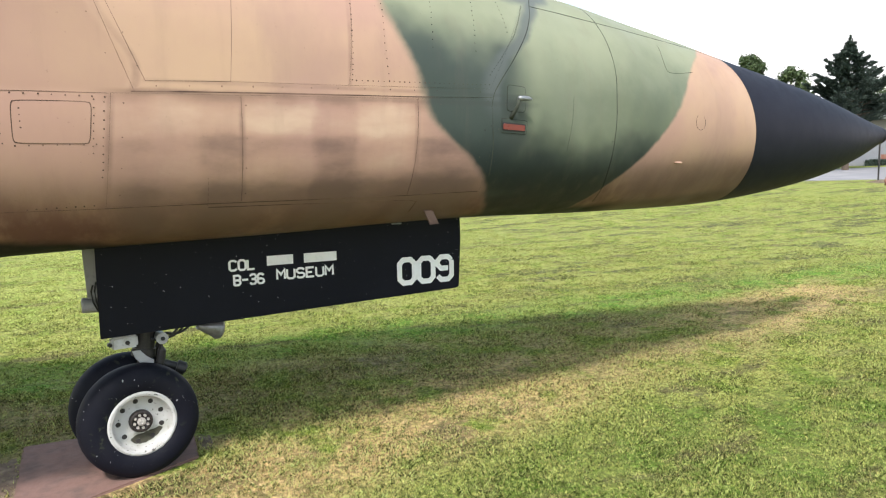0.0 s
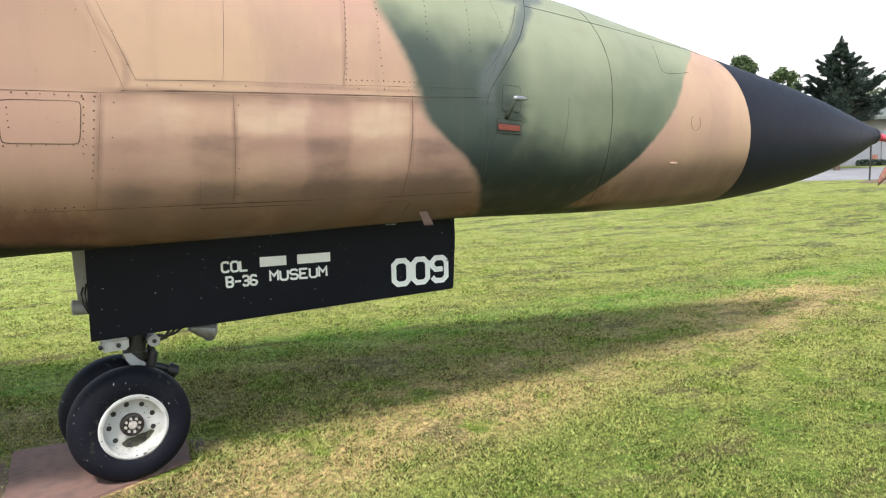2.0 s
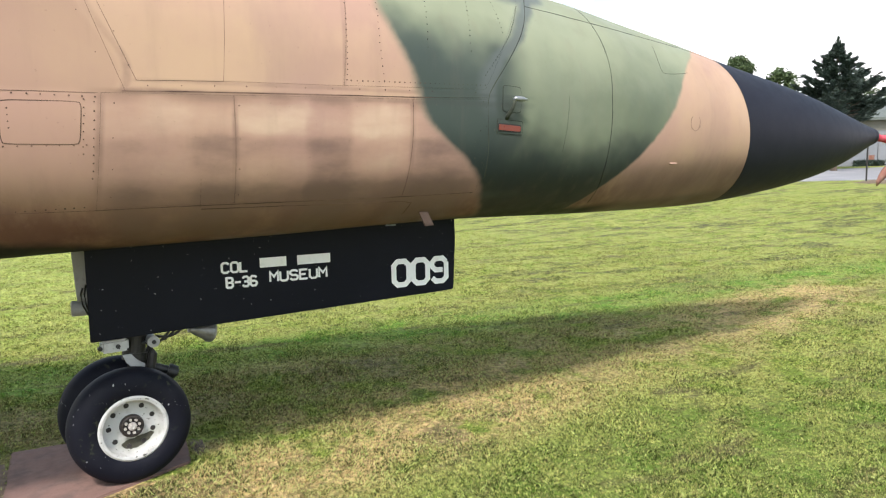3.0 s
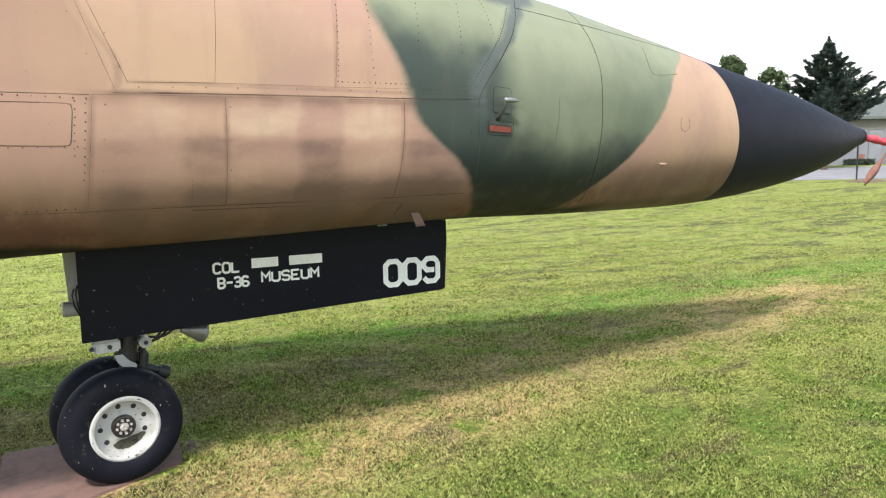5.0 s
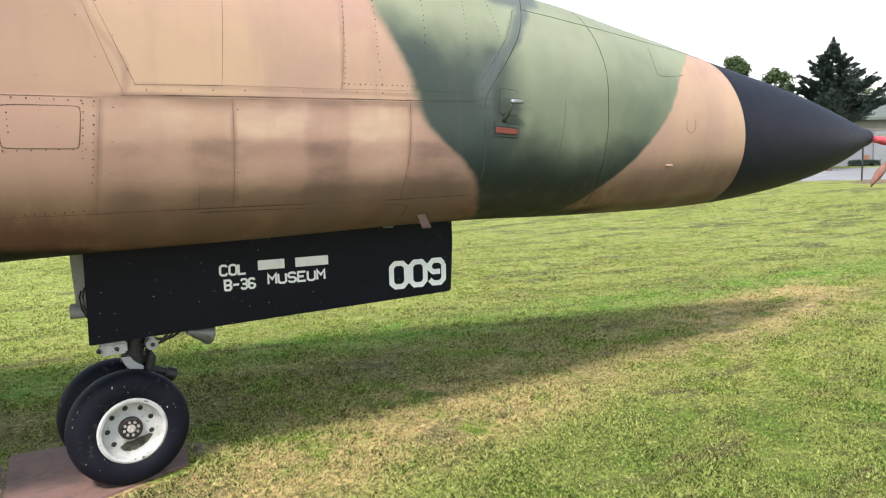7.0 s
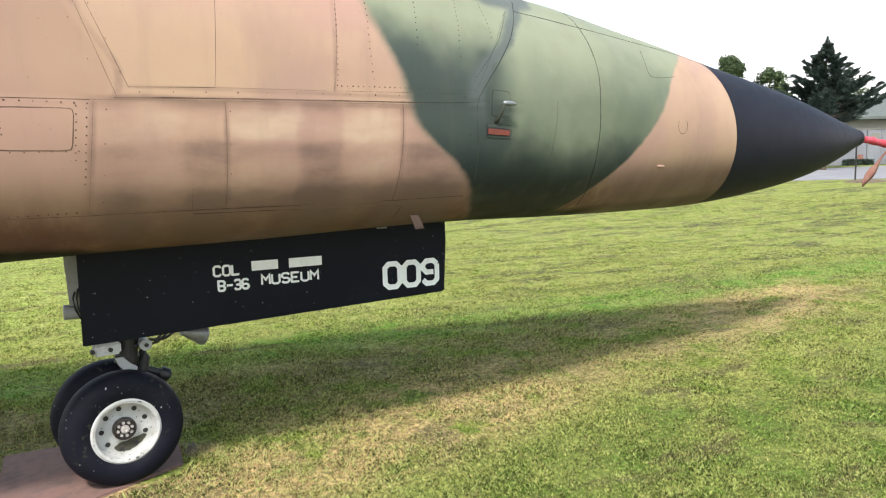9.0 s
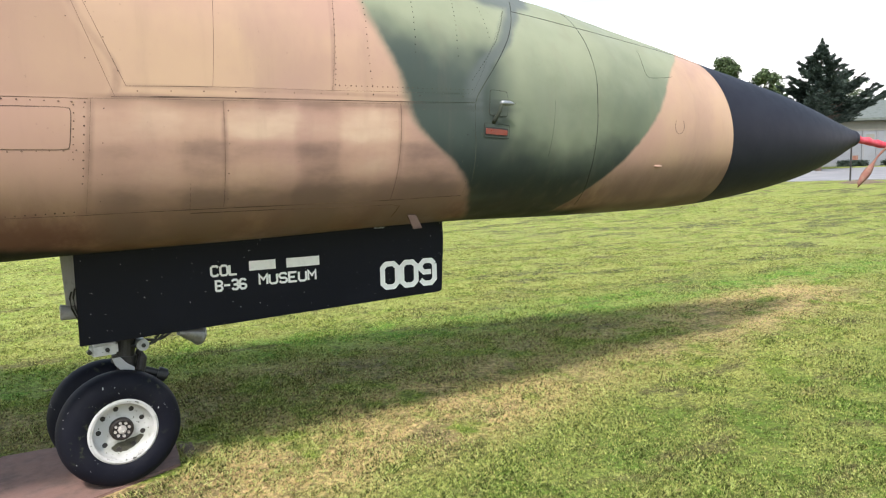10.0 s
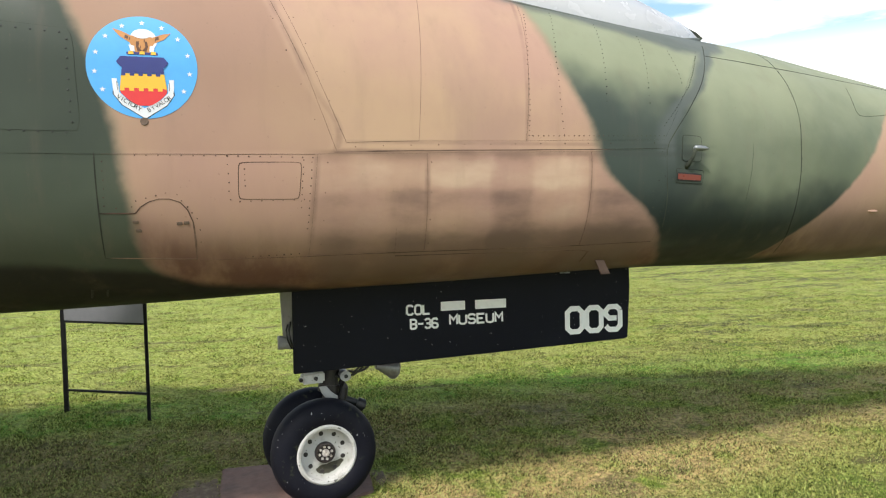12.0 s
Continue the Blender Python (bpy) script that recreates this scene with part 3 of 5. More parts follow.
# ---- the aircraft's skin ----
YC, TIP = 0.21, 6.19
KX = (-6, -3, -1.2, 0, 0.8, 1.4, 2.0, 2.5, 3.0, 3.5, 3.9, 4.6, 5.3, 5.8, 6.08)
CROWN = (3.1, 3.1, 3.05, 2.97, 2.86, 2.74, 2.625, 2.56, 2.47, 2.379, 2.297, 2.165, 2.012, 1.882, 1.812)
KEEL = (1.144, 1.143, 1.144, 1.179, 1.196, 1.215, 1.222, 1.212, 1.206, 1.207, 1.218, 1.284, 1.402, 1.544, 1.648)
HALF = (1.08, 1.06, 1.02, 0.95, 0.90, 0.855, 0.79, 0.725, 0.655, 0.59, 0.54, 0.44, 0.305, 0.168, 0.086)
BELT = (2.25, 2.25, 2.18, 2.08, 1.99, 1.93, 1.89, 1.875, 1.836, 1.793, 1.7575, 1.7245, 1.707, 1.7165, 1.735)


def spline(xk, yk):
    """A natural cubic through the stations."""
    xk, yk = np.array(xk, float), np.array(yk, float)
    n, h = len(xk), np.diff(xk)
    a, b = np.eye(n), np.zeros(n)
    for i in range(1, n - 1):
        a[i, i - 1:i + 2] = h[i - 1], 2 * (h[i - 1] + h[i]), h[i]
        b[i] = 6 * ((yk[i + 1] - yk[i]) / h[i] - (yk[i] - yk[i - 1]) / h[i - 1])
    m = np.linalg.solve(a, b)

    def value(x):
        i = min(max(int(np.searchsorted(xk, x)) - 1, 0), n - 2)
        p, q, w = xk[i + 1] - x, x - xk[i], h[i]
        return float(m[i] * p ** 3 / (6 * w) + m[i + 1] * q ** 3 / (6 * w) + (yk[i] / w - m[i] * w / 6) * p + (yk[i + 1] / w - m[i + 1] * w / 6) * q)
    return value


crown, keel, half, belt = (spline(KX, k) for k in (CROWN, KEEL, HALF, BELT))


def section(x):
    """Keel, crown, belt height and half width at a station."""
    k = math.sqrt(max(1 - ((x - 6.08) / 0.11) ** 2, 0)) if x > 6.08 else 1.0
    s = min(x, 6.08)
    m = belt(s)
    return m + (keel(s) - m) * k, m + (crown(s) - m) * k, m, half(s) * k


def square(x):
    """How square the lower half of a section is: 2 is an ellipse."""
    s = min(max((3.9 - x) / 2.2, 0.0), 1.0)
    return 2 + 1.3 * s * s * (3 - 2 * s)


def skin(x, a, off=0.0):
    """A point on the skin: a degrees up from the starboard belt line, off metres outside it."""
    b, t, m, w = section(x)
    c, s = math.cos(radians(a)), math.sin(radians(a))
    if s > 0:
        n = Vector((0, -c * (t - m), s * w))
        p = Vector((x, YC - w * c, m + (t - m) * s))
    else:
        # under the belt the sides stand steeper and turn in with a tighter corner
        k = square(x)
        f = math.copysign(max(1 - abs(s) ** k, 0.0) ** (1 / k), c)
        n = Vector((0, -math.copysign(abs(f) ** (k - 1), c) * (m - b), -abs(s) ** (k - 1) * w))
        p = Vector((x - w * (abs(f) - abs(c)) * (x + 0.08) / 3.1, YC - w * f, m + (m - b) * s))
    n = n.normalized() if n.length > 1e-6 else Vector((1, 0, 0))
    return p + n * off


def angle(x, z):
    """The angle at which the starboard skin has a height."""
    b, t, m, w = section(x)
    return math.degrees(math.asin(max(-1, min(1, (z - m) / ((t - m) if z > m else (m - b))))))


def loft(bm, xs, off=0.0, n=120):
    """Rings of skin; those near the radome's joint lean back at the top, as the joint does."""
    rings = []
    for x in xs:
        lean = 0.15 * max(0.0, 1 - abs(x - 3.9) / 0.6)
        m = section(x)[2]
        rings.append([bm.verts.new(skin(x - lean * (skin(x, 360 * j / n).z - m), 360 * j / n, off)) for j in range(n)])
    for a, b in zip(rings, rings[1:]):
        for j in range(n):
            bm.faces.new((a[(j + 1) % n], a[j], b[j], b[(j + 1) % n]))
    return rings


jet = thing("fighter_jet", "camouflaged tan and green fighter jet with black nose, parked on grass", "airplane")

bm = bmesh.new()
rings = loft(bm, [-6 + 9.9 * i / 240 for i in range(241)])
bm.faces.new(rings[0])
bmesh.ops.recalc_face_normals(bm, faces=bm.faces[:])
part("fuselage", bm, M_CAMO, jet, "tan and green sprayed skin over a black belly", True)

bm = bmesh.new()
rings = loft(bm, [3.905 + 2.285 * (1 - (1 - i / 70) ** 1.6) for i in range(70)])
bm.faces.new(rings[0][::-1])
bm.faces.new(rings[-1])
bmesh.ops.recalc_face_normals(bm, faces=bm.faces[:])
part("radome", bm, M_RADOME, jet, "matt black pointed radome", True).data.set_sharp_from_angle(angle=radians(40))


def ribbon(name, pts, width=0.005, lift=0.0009, material=None, parent=None, steps=14):
    """A narrow line of sealant laid on the skin through (station, angle) points."""
    bm = bmesh.new()
    dense = []
    for (xa, aa), (xb, ab) in zip(pts, pts[1:]):
        dense += [(xa + (xb - xa) * i / steps, aa + (ab - aa) * i / steps) for i in range(steps)]
    dense.append(pts[-1])
    p = [skin(x, a, lift) for x, a in dense]
    low = [skin(x, a, -0.002) for x, a in dense]
    prev = None
    for i in range(len(p)):
        d = (p[min(i + 1, len(p) - 1)] - p[max(i - 1, 0)]).normalized()
        side = d.cross((p[i] - low[i]).normalized()).normalized() * (width * (0.30 + 0.20 * noise.noise(p[i] * 7)))
        row = [bm.verts.new(q) for q in (low[i] - side * 1.3, p[i] - side, p[i] + side, low[i] + side * 1.3)]
        if prev:
            for j in range(3):
                bm.faces.new((prev[j], prev[j + 1], row[j + 1], row[j]))
        prev = row
    bmesh.ops.recalc_face_normals(bm, faces=bm.faces[:])
    return part(name, bm, material or M_SEAM, parent or jet)


def eased(pts, n=4):
    """A smooth run of points through a few given ones."""
    out = []
    for i in range(len(pts) - 1):
        p0, p1, p2, p3 = (pts[min(max(i + k, 0), len(pts) - 1)] for k in (-1, 0, 1, 2))
        for j in range(n):
            t = j / n
            out.append(tuple(0.5 * (2 * b + (c - a) * t + (2 * a - 5 * b + 4 * c - d) * t * t + (3 * b - a - 3 * c + d) * t ** 3) for a, b, c, d in zip(p0, p1, p2, p3)))
    return out + [pts[-1]]


def sheet(bm, corners, off, grow=0.0, n=16, round_off=0.0):
    """A curved plate between four (station, angle) corners: upper aft, upper fore, lower fore, lower aft."""
    (xa, aa), (xb, ab), (xc, ac), (xd, ad) = corners
    rows = []
    for j in range(n + 1):
        v = j / n
        row = []
        for i in range(n + 1):
            u = i / n
            uu, vv = u, v
            if round_off:
                # pull the corners in to a radius
                du, dv = abs(u - 0.5) * 2, abs(v - 0.5) * 2
                k = max(du, dv) * (1 - round_off * min(du, dv) ** 6)
                s = k / max(du, dv) if max(du, dv) > 0 else 1
                uu, vv = 0.5 + (u - 0.5) * s, 0.5 + (v - 0.5) * s
            top, bot = (xa + (xb - xa) * uu, aa + (ab - aa) * uu), (xd + (xc - xd) * uu, ad + (ac - ad) * uu)
            x, a = top[0] + (bot[0] - top[0]) * vv, top[1] + (bot[1] - top[1]) * vv
            x += grow * (2 * uu - 1)
            a += math.degrees(grow / 0.85) * (1 - 2 * vv)
            row.append((x, a))
        rows.append(row)
    hi = [[bm.verts.new(skin(x, a, off)) for x, a in r] for r in rows]
    for j in range(n):
        for i in range(n):
            bm.faces.new((hi[j][i], hi[j + 1][i], hi[j + 1][i + 1], hi[j][i + 1]))
    rim = [(0, i) for i in range(n)] + [(j, n) for j in range(n)] + [(n, i) for i in range(n, 0, -1)] + [(j, 0) for j in range(n, 0, -1)]
    lo = [bm.verts.new(skin(*rows[j][i], -0.003)) for j, i in rim]
    for k in range(len(rim)):
        a, b = rim[k], rim[(k + 1) % len(rim)]
        bm.faces.new((hi[a[0]][a[1]], hi[b[0]][b[1]], lo[(k + 1) % len(rim)], lo[k]))
    bmesh.ops.recalc_face_normals(bm, faces=bm.faces[:])
    return bm


def panel(name, corners, gap=0.0007, proud=0.0010, round_off=0.0, label=""):
    """A skin panel standing a little proud, with a dark gap round it."""
    p = part(name, sheet(bmesh.new(), corners, proud, -0.0004, round_off=round_off), M_CAMO, jet, label, True)
    p.data.set_sharp_from_angle(angle=radians(35))
    part("seam", sheet(bmesh.new(), corners, 0.0005, gap, round_off=round_off), M_SEAM, p)
    return p


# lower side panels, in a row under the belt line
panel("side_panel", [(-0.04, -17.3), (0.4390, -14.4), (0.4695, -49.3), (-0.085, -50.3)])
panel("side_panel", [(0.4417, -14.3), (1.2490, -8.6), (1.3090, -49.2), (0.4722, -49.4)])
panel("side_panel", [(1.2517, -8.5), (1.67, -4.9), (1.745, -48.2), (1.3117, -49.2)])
ribbon("seam", [(0.319, -40), (0.326, -51)], 0.0030)
ribbon("seam", [(-0.09, -51), (0.48, -50.1), (0.97, -49.6), (1.33, -49.6), (1.74, -48.6)], 0.0055)
ribbon("seam", [(0.33, -52), (0.70, -51.8), (1.34, -52.6), (1.395, -54)], 0.0055)
ribbon("seam", [(1.389, -53.4), (1.392, -62.3)], 0.005)
# the crew module's panels above, with the sloping joint strip
panel("module_panel", [(-0.307, 44.0), (0.4489, 46.0), (0.4007, -10.9), (0.083, -13.4)], 0.0012, 0.0008)
panel("module_panel", [(0.4500, 46.0), (0.9740, 46.0), (0.9090, -7.2), (0.4018, -10.9)], 0.0002, 0.0007)
panel("module_panel", [(0.9772, 46.0), (2.02, 45.5), (1.655, -1.0), (0.9122, -7.1)], 0.0004, 0.0008)
ribbon("seam", [(-0.30, 37), (-0.213, 23.8), (-0.075, 3.7), (0.042, -16.3)], 0.0022)
# belt joint running aft, and the rim along the bottom of the module
ribbon("seam", [(-3.5, -22), (-1.22, -20.8), (-0.90, -20.3), (-0.41, -18.9), (-0.05, -17.4)], 0.0022)
ribbon("seam", [(0.03, -16.4), (0.435, -13.6), (1.25, -7.8), (1.67, -4.3)], 0.006)
# windscreen frame sweeping down the side
ribbon("seam", eased([(2.12, 53), (2.10, 49.5), (2.05, 41.5), (2.015, 35.4), (1.936, 24.3), (1.822, 12.2), (1.716, 1.8), (1.678, -4), (1.680, -12.5), (1.715, -24), (1.76, -40)]), 0.006, steps=4)
# nose barrel seams
ribbon("seam", eased([(2.56, 60), (2.552, 43.3), (2.555, 30), (2.558, 13.8), (2.550, 1.3), (2.560, -10), (2.575, -20.5), (2.610, -36), (2.645, -46), (2.68, -60)]), 0.006, steps=5)
ribbon("seam", eased([(2.06, 42.6), (2.24, 43.0), (2.54, 43.5), (2.95, 48.0), (3.5, 55.5), (3.88, 62)]), 0.008, steps=5)
ribbon("seam", eased([(3.07, 42), (3.045, 33), (3.035, 25), (3.07, 22.2), (3.22, 25), (3.31, 27.5)]), 0.0025, steps=4)
ribbon("seam", [(2.215, 0), (2.22, -20), (2.225, -26)], 0.0009)
# access doors aft
panel("access_door", [(-0.365, -20.9), (-0.108, -19.9), (-0.124, -30.4), (-0.374, -30.8)], 0.0032, 0.0014, 0.05)
panel("rear_panel", [(-2.9, 7.5), (-0.945, 8.0), (-0.935, -15.5), (-2.9, -17.3)], 0.0010, 0.0012, 0.02)
ribbon("seam", [(-0.905, -20), (-0.925, -34), (-0.95, -48.5), (-0.58, -50.3), (-0.568, -38.5)], 0.007)
arch = [(-0.93, -35), (-0.79, -35), (-0.765, -33.2), (-0.73, -31.8), (-0.69, -31), (-0.65, -31), (-0.61, -31.9), (-0.585, -34), (-0.57, -37.5), (-0.57, -44), (-0.58, -50.3)]
ribbon("seam", arch, 0.0075)
ribbon("seam", [(-0.57, -50.8), (-0.09, -51)], 0.0016)


def rivets(rows, r=0.0029):
    """Rows of flush fastener heads, too many to count."""
    bm = bmesh.new()
    for (xa, aa), (xb, ab), n in rows:
        for i in range(n):
            u = i / max(n - 1, 1)
            x, a = xa + (xb - xa) * u, aa + (ab - aa) * u
            x += random.uniform(-0.002, 0.002)
            p, q = skin(x, a, 0.0), skin(x, a, 0.01)
            rot = (q - p).to_track_quat("Z", "Y")
            rr = r * random.uniform(0.75, 1.2)
            top = [bm.verts.new(p + rot @ Vector((rr * math.cos(k * math.pi / 4), rr * math.sin(k * math.pi / 4), 0.0017))) for k in range(8)]
            low = [bm.verts.new(p + rot @ Vector((1.1 * rr * math.cos(k * math.pi / 4), 1.1 * rr * math.sin(k * math.pi / 4), 0.0))) for k in range(8)]
            bm.faces.new(top)
            for k in range(8):
                bm.faces.new((top[k], low[k], low[(k + 1) % 8], top[(k + 1) % 8]))
    tagged(part("rivets", bm, M_SEAM, jet), "small dark grimy fastener heads", kind="stuff")


rivets([((-0.76, -20.2), (-0.06, -18.4), 17), ((-0.41, -21.5), (-0.41, -31), 5), ((-0.37, -31.5), (-0.10, -30.5), 7),
        ((-0.10, -19.2), (-0.115, -33), 8), ((-0.065, -19.6), (-0.09, -40), 10), ((-0.345, -22.5), (-0.345, -27), 4),
        ((-0.88, -22), (-0.9, -33), 6), ((-0.86, -33.6), (-0.80, -33.2), 2), ((-0.78, -31.6), (-0.66, -29.4), 4), ((-0.62, -29.8), (-0.55, -36.5), 5),
        ((-0.545, -40), (-0.55, -44), 2), ((-0.37, -50.2), (-0.13, -49.6), 8)])
rivets([((0.925, -5.2), (0.940, 18), 15), ((0.940, 18), (0.987, 40), 14), ((0.945, -5.2), (1.655, 0.6), 28), ((1.103, -3.6), (1.090, 8), 6), ((1.090, 8), (1.096, 23), 8),
        ((1.096, 23), (1.152, 46), 12), ((1.340, 10), (1.356, 20.7), 5), ((1.356, 20.7), (1.400, 46), 13), ((1.585, 12), (1.593, 18), 3), ((1.593, 18), (1.655, 46), 14),
        ((1.808, 23), (1.806, 40), 9), ((1.660, 4.2), (1.745, 11.9), 7), ((1.745, 11.9), (1.855, 22.7), 10), ((1.855, 22.7), (1.984, 40.3), 14), ((1.645, -6), (1.65, -30), 3)], 0.0028)
rivets([((0.12, -14.4), (1.6, -2.7), 13), ((-0.05, -8), (-0.26, 27), 5), ((0.06, -10), (-0.17, 27), 6), ((0.0, -19.5), (-0.03, -46), 4), ((0.46, -17), (0.485, -46), 4),
        ((2.548, 40), (2.56, -20), 5), ((1.665, -8), (1.72, -40), 5)], 0.0027)
bm = bmesh.new()
for i in range(9):
    bmesh.ops.create_icosphere(bm, subdivisions=1, radius=0.0046, matrix=Matrix.Translation(skin(-0.965 - 0.004 * (i % 2), 5 - i * 2.3, 0.002)) @ Matrix.Diagonal((1, 0.4, 1, 1)))
for i in range(16):
    bmesh.ops.create_icosphere(bm, subdivisions=1, radius=0.0046, matrix=Matrix.Translation(skin(-0.99 - i * 0.048, -15.7 - 0.03 * i, 0.002)) @ Matrix.Diagonal((1, 0.4, 1, 1)))
    bmesh.ops.create_icosphere(bm, subdivisions=1, radius=0.0046, matrix=Matrix.Translation(skin(-0.99 - i * 0.048, 6.6, 0.002)) @ Matrix.Diagonal((1, 0.4, 1, 1)))
tagged(part("panel_screws", bm, M_CABLE, jet), "row of dark panel screws", kind="stuff")

# small latches on the arched door
for x, a in ((-0.795, -37.5), (-0.79, -40), (-0.625, -38), (-0.597, -37.8)):
    bm = bmesh.new()
    p, q = skin(x, a), skin(x, a, 0.01)
    box(bm, -0.011, 0.011, -0.007, 0.007, -0.002, 0.003, 0.002, Matrix.Translation(p) @ (q - p).to_track_quat("Z", "Y").to_matrix().to_4x4())
    part("latch", bm, M_RIVET, jet)
bm = bmesh.new()
lathe(bm, [(0.0, 0.0), (0.005, -0.002), (0.007, 0.0), (0.011, -0.002), (0.014, -0.002), (0.016, 0.002)], 20, Matrix.Translation(skin(-0.71, -12.2, 0.001)))
part("drain_fitting", bm, M_RIVET, jet)
for x, a, r in ((3.315, -3.5, 0.046),):
    ribbon("round_cap", [(x + r * math.cos(t * math.pi / 8), a + math.degrees(r / 0.55) * math.sin(t * math.pi / 8)) for t in range(6, 19)], 0.0018, steps=2)
bm = bmesh.new()
p = skin(3.19, -29)
bmesh.ops.create_uvsphere(bm, u_segments=16, v_segments=8, radius=1.0, matrix=Matrix.Translation(p) @ pose(0, 0, 0, 28, 0, 12) @ Matrix.Diagonal((0.042, 0.014, 0.0085, 1)))
part("blister", bm, M_CAMO, jet, "small tan blister", True)
for a, b in (((-1.059, -61.8), (-1.086, -67.2)), ((-0.997, -62.3), (-1.019, -67.1))):
    ribbon("slot", [a, b], 0.012, 0.002, M_CABLE)

# angle-of-attack vane on its plate, with an orange light under it
panel("vane_plate", [(1.765, 1.6), (1.878, 1.6), (1.882, -9), (1.765, -9)], 0.003, 0.003, 0.08)
panel("light_plate", [(1.740, -12.4), (1.902, -12.8), (1.910, -18.6), (1.746, -18.4)], 0.0035, 0.004, 0.04)
part("lamp_bezel", sheet(bmesh.new(), [(1.744, -13.9), (1.894, -14.2), (1.899, -17.8), (1.748, -17.6)], 0.0055, round_off=0.05), M_CABLE, jet)
part("lamp_lens", sheet(bmesh.new(), [(1.750, -14.5), (1.889, -14.8), (1.893, -17.2), (1.753, -17.0)], 0.0085, round_off=0.05), M_LENS, jet, "orange formation lamp lens")
bm = bmesh.new()
foot = skin(1.80, -4.5, 0.002)
tube(bm, [foot + Vector((0.000, -0.046, 0.005)), foot + Vector((0.008, -0.047, 0.007)), foot + Vector((0.03, -0.047, 0.007)), foot + Vector((0.06, -0.047, 0.006)), foot + Vector((0.085, -0.046, 0.004))],
     [0.006, 0.0125, 0.0135, 0.0115, 0.003], 14)
vane = part("air_vane", bm, M_METAL, jet, "bare metal air-data probe", True)
bm = bmesh.new()
tube(bm, [skin(1.797, -12.0, -0.004), skin(1.799, -10.5, 0.012), foot + Vector((0.004, -0.034, -0.035)), foot + Vector((0.010, -0.046, 0.002))], [0.012, 0.011, 0.009, 0.009], 10)
part("mast", bm, M_SEAM, vane, "dark painted mast", True)

# windscreen and canopy, clouded with age
bm = bmesh.new()
ridge = spline((-2.6, -1.6, -0.6, 0.3, 1.0, 1.5, 1.86, 2.09, 2.29, 2.43), (3.16, 3.20, 3.20, 3.14, 3.04, 2.94, 2.845, 2.765, 2.69, 2.60))
foot_w = spline((-2.6, -1.0, 0.3, 1.0, 1.5, 1.86, 2.09, 2.29, 2.43), (0.55, 0.62, 0.62, 0.58, 0.50, 0.40, 0.30, 0.17, 0.03))
rings = []
for i in range(61):
    x = -2.6 + 5.02 * i / 60
    b, t, m, w = section(x)
    ww = foot_w(x)
    zf = m + (t - m) * math.sqrt(max(1 - (ww / w) ** 2, 0)) - 0.01
    rings.append([bm.verts.new((x, YC + ww * math.cos(math.pi * j / 24), zf + (ridge(x) - zf) * math.sin(math.pi * j / 24) ** 1.2)) for j in range(25)])
for a, b in zip(rings, rings[1:]):
    for j in range(24):
        bm.faces.new((a[j], a[j + 1], b[j + 1], b[j]))
bm.faces.new(rings[0])
bmesh.ops.recalc_face_normals(bm, faces=bm.faces[:])
part("windscreen", bm, M_HAZE, jet, "clouded pale windscreen and canopy", True)
bm = bmesh.new()
tube(bm, [(2.43, YC, 2.60), (2.30, YC - 0.165, 2.585), (2.10, YC - 0.31, 2.535), (1.86, YC - 0.41, 2.52), (1.5, YC - 0.51, 2.545), (1.0, YC - 0.59, 2.60), (0.3, YC - 0.63, 2.66)], [0.012, 0.013, 0.013, 0.012, 0.012, 0.012, 0.012], 8)
part("windscreen_sill", bm, M_CAMO, jet, smooth=True)
bm = bmesh.new()
tube(bm, [(2.36, YC - 0.10, 2.60), (2.33, YC - 0.09, 2.64), (2.26, YC - 0.05, 2.70)], [0.02, 0.014, 0.006], 8)
part("rain_nozzle", bm, M_SEAM, jet)

# wrapped pitot boom and its streamer
bm = bmesh.new()
pts = [Vector((6.16 + 1.25 * i / 24, YC + 0.004 * math.sin(i * 1.3), 1.735 - 0.165 * i / 24 + 0.003 * math.sin(i * 2.1))) for i in range(25)]
tube(bm, pts, [0.033 + 0.004 * math.sin(i * 1.9) if i < 23 else 0.03 - 0.012 * (i - 22) for i in range(25)], 14)
part("boom_cover", bm, M_RED, jet, "red cloth cover on the nose boom", True)
bm = bmesh.new()
prev = None
for i in range(19):
    u = i / 18
    c = Vector((6.64 - 0.46 * u + 0.012 * math.sin(5 * u), YC - 0.03 + 0.02 * math.sin(5 * u), 1.655 - 0.345 * u))
    wd = 0.012 + 0.020 * min(u * 1.3, 1) + 0.004 * math.sin(11 * u)
    e = Vector((wd * 0.62, 0.012 * math.sin(7 * u), -wd * 0.78))
    n = Vector((0.3, -0.95, 0)) * 0.004
    row = [bm.verts.new(c + s * e + k * n + (Vector((0, 0.006 * math.sin(9 * u), 0)))) for s, k in ((-1, 1), (0, 2.5), (1, 1), (1, -1), (0, 0.5), (-1, -1))]
    if prev:
        for j in range(6):
            bm.faces.new((prev[j], prev[(j + 1) % 6], row[(j + 1) % 6], row[j]))
    else:
        bm.faces.new(row)
    prev = row
bm.faces.new(prev[::-1])
bmesh.ops.recalc_face_normals(bm, faces=bm.faces[:])
part("streamer", bm, M_RIBBON, jet, "faded red warning streamer hanging from the boom", True)

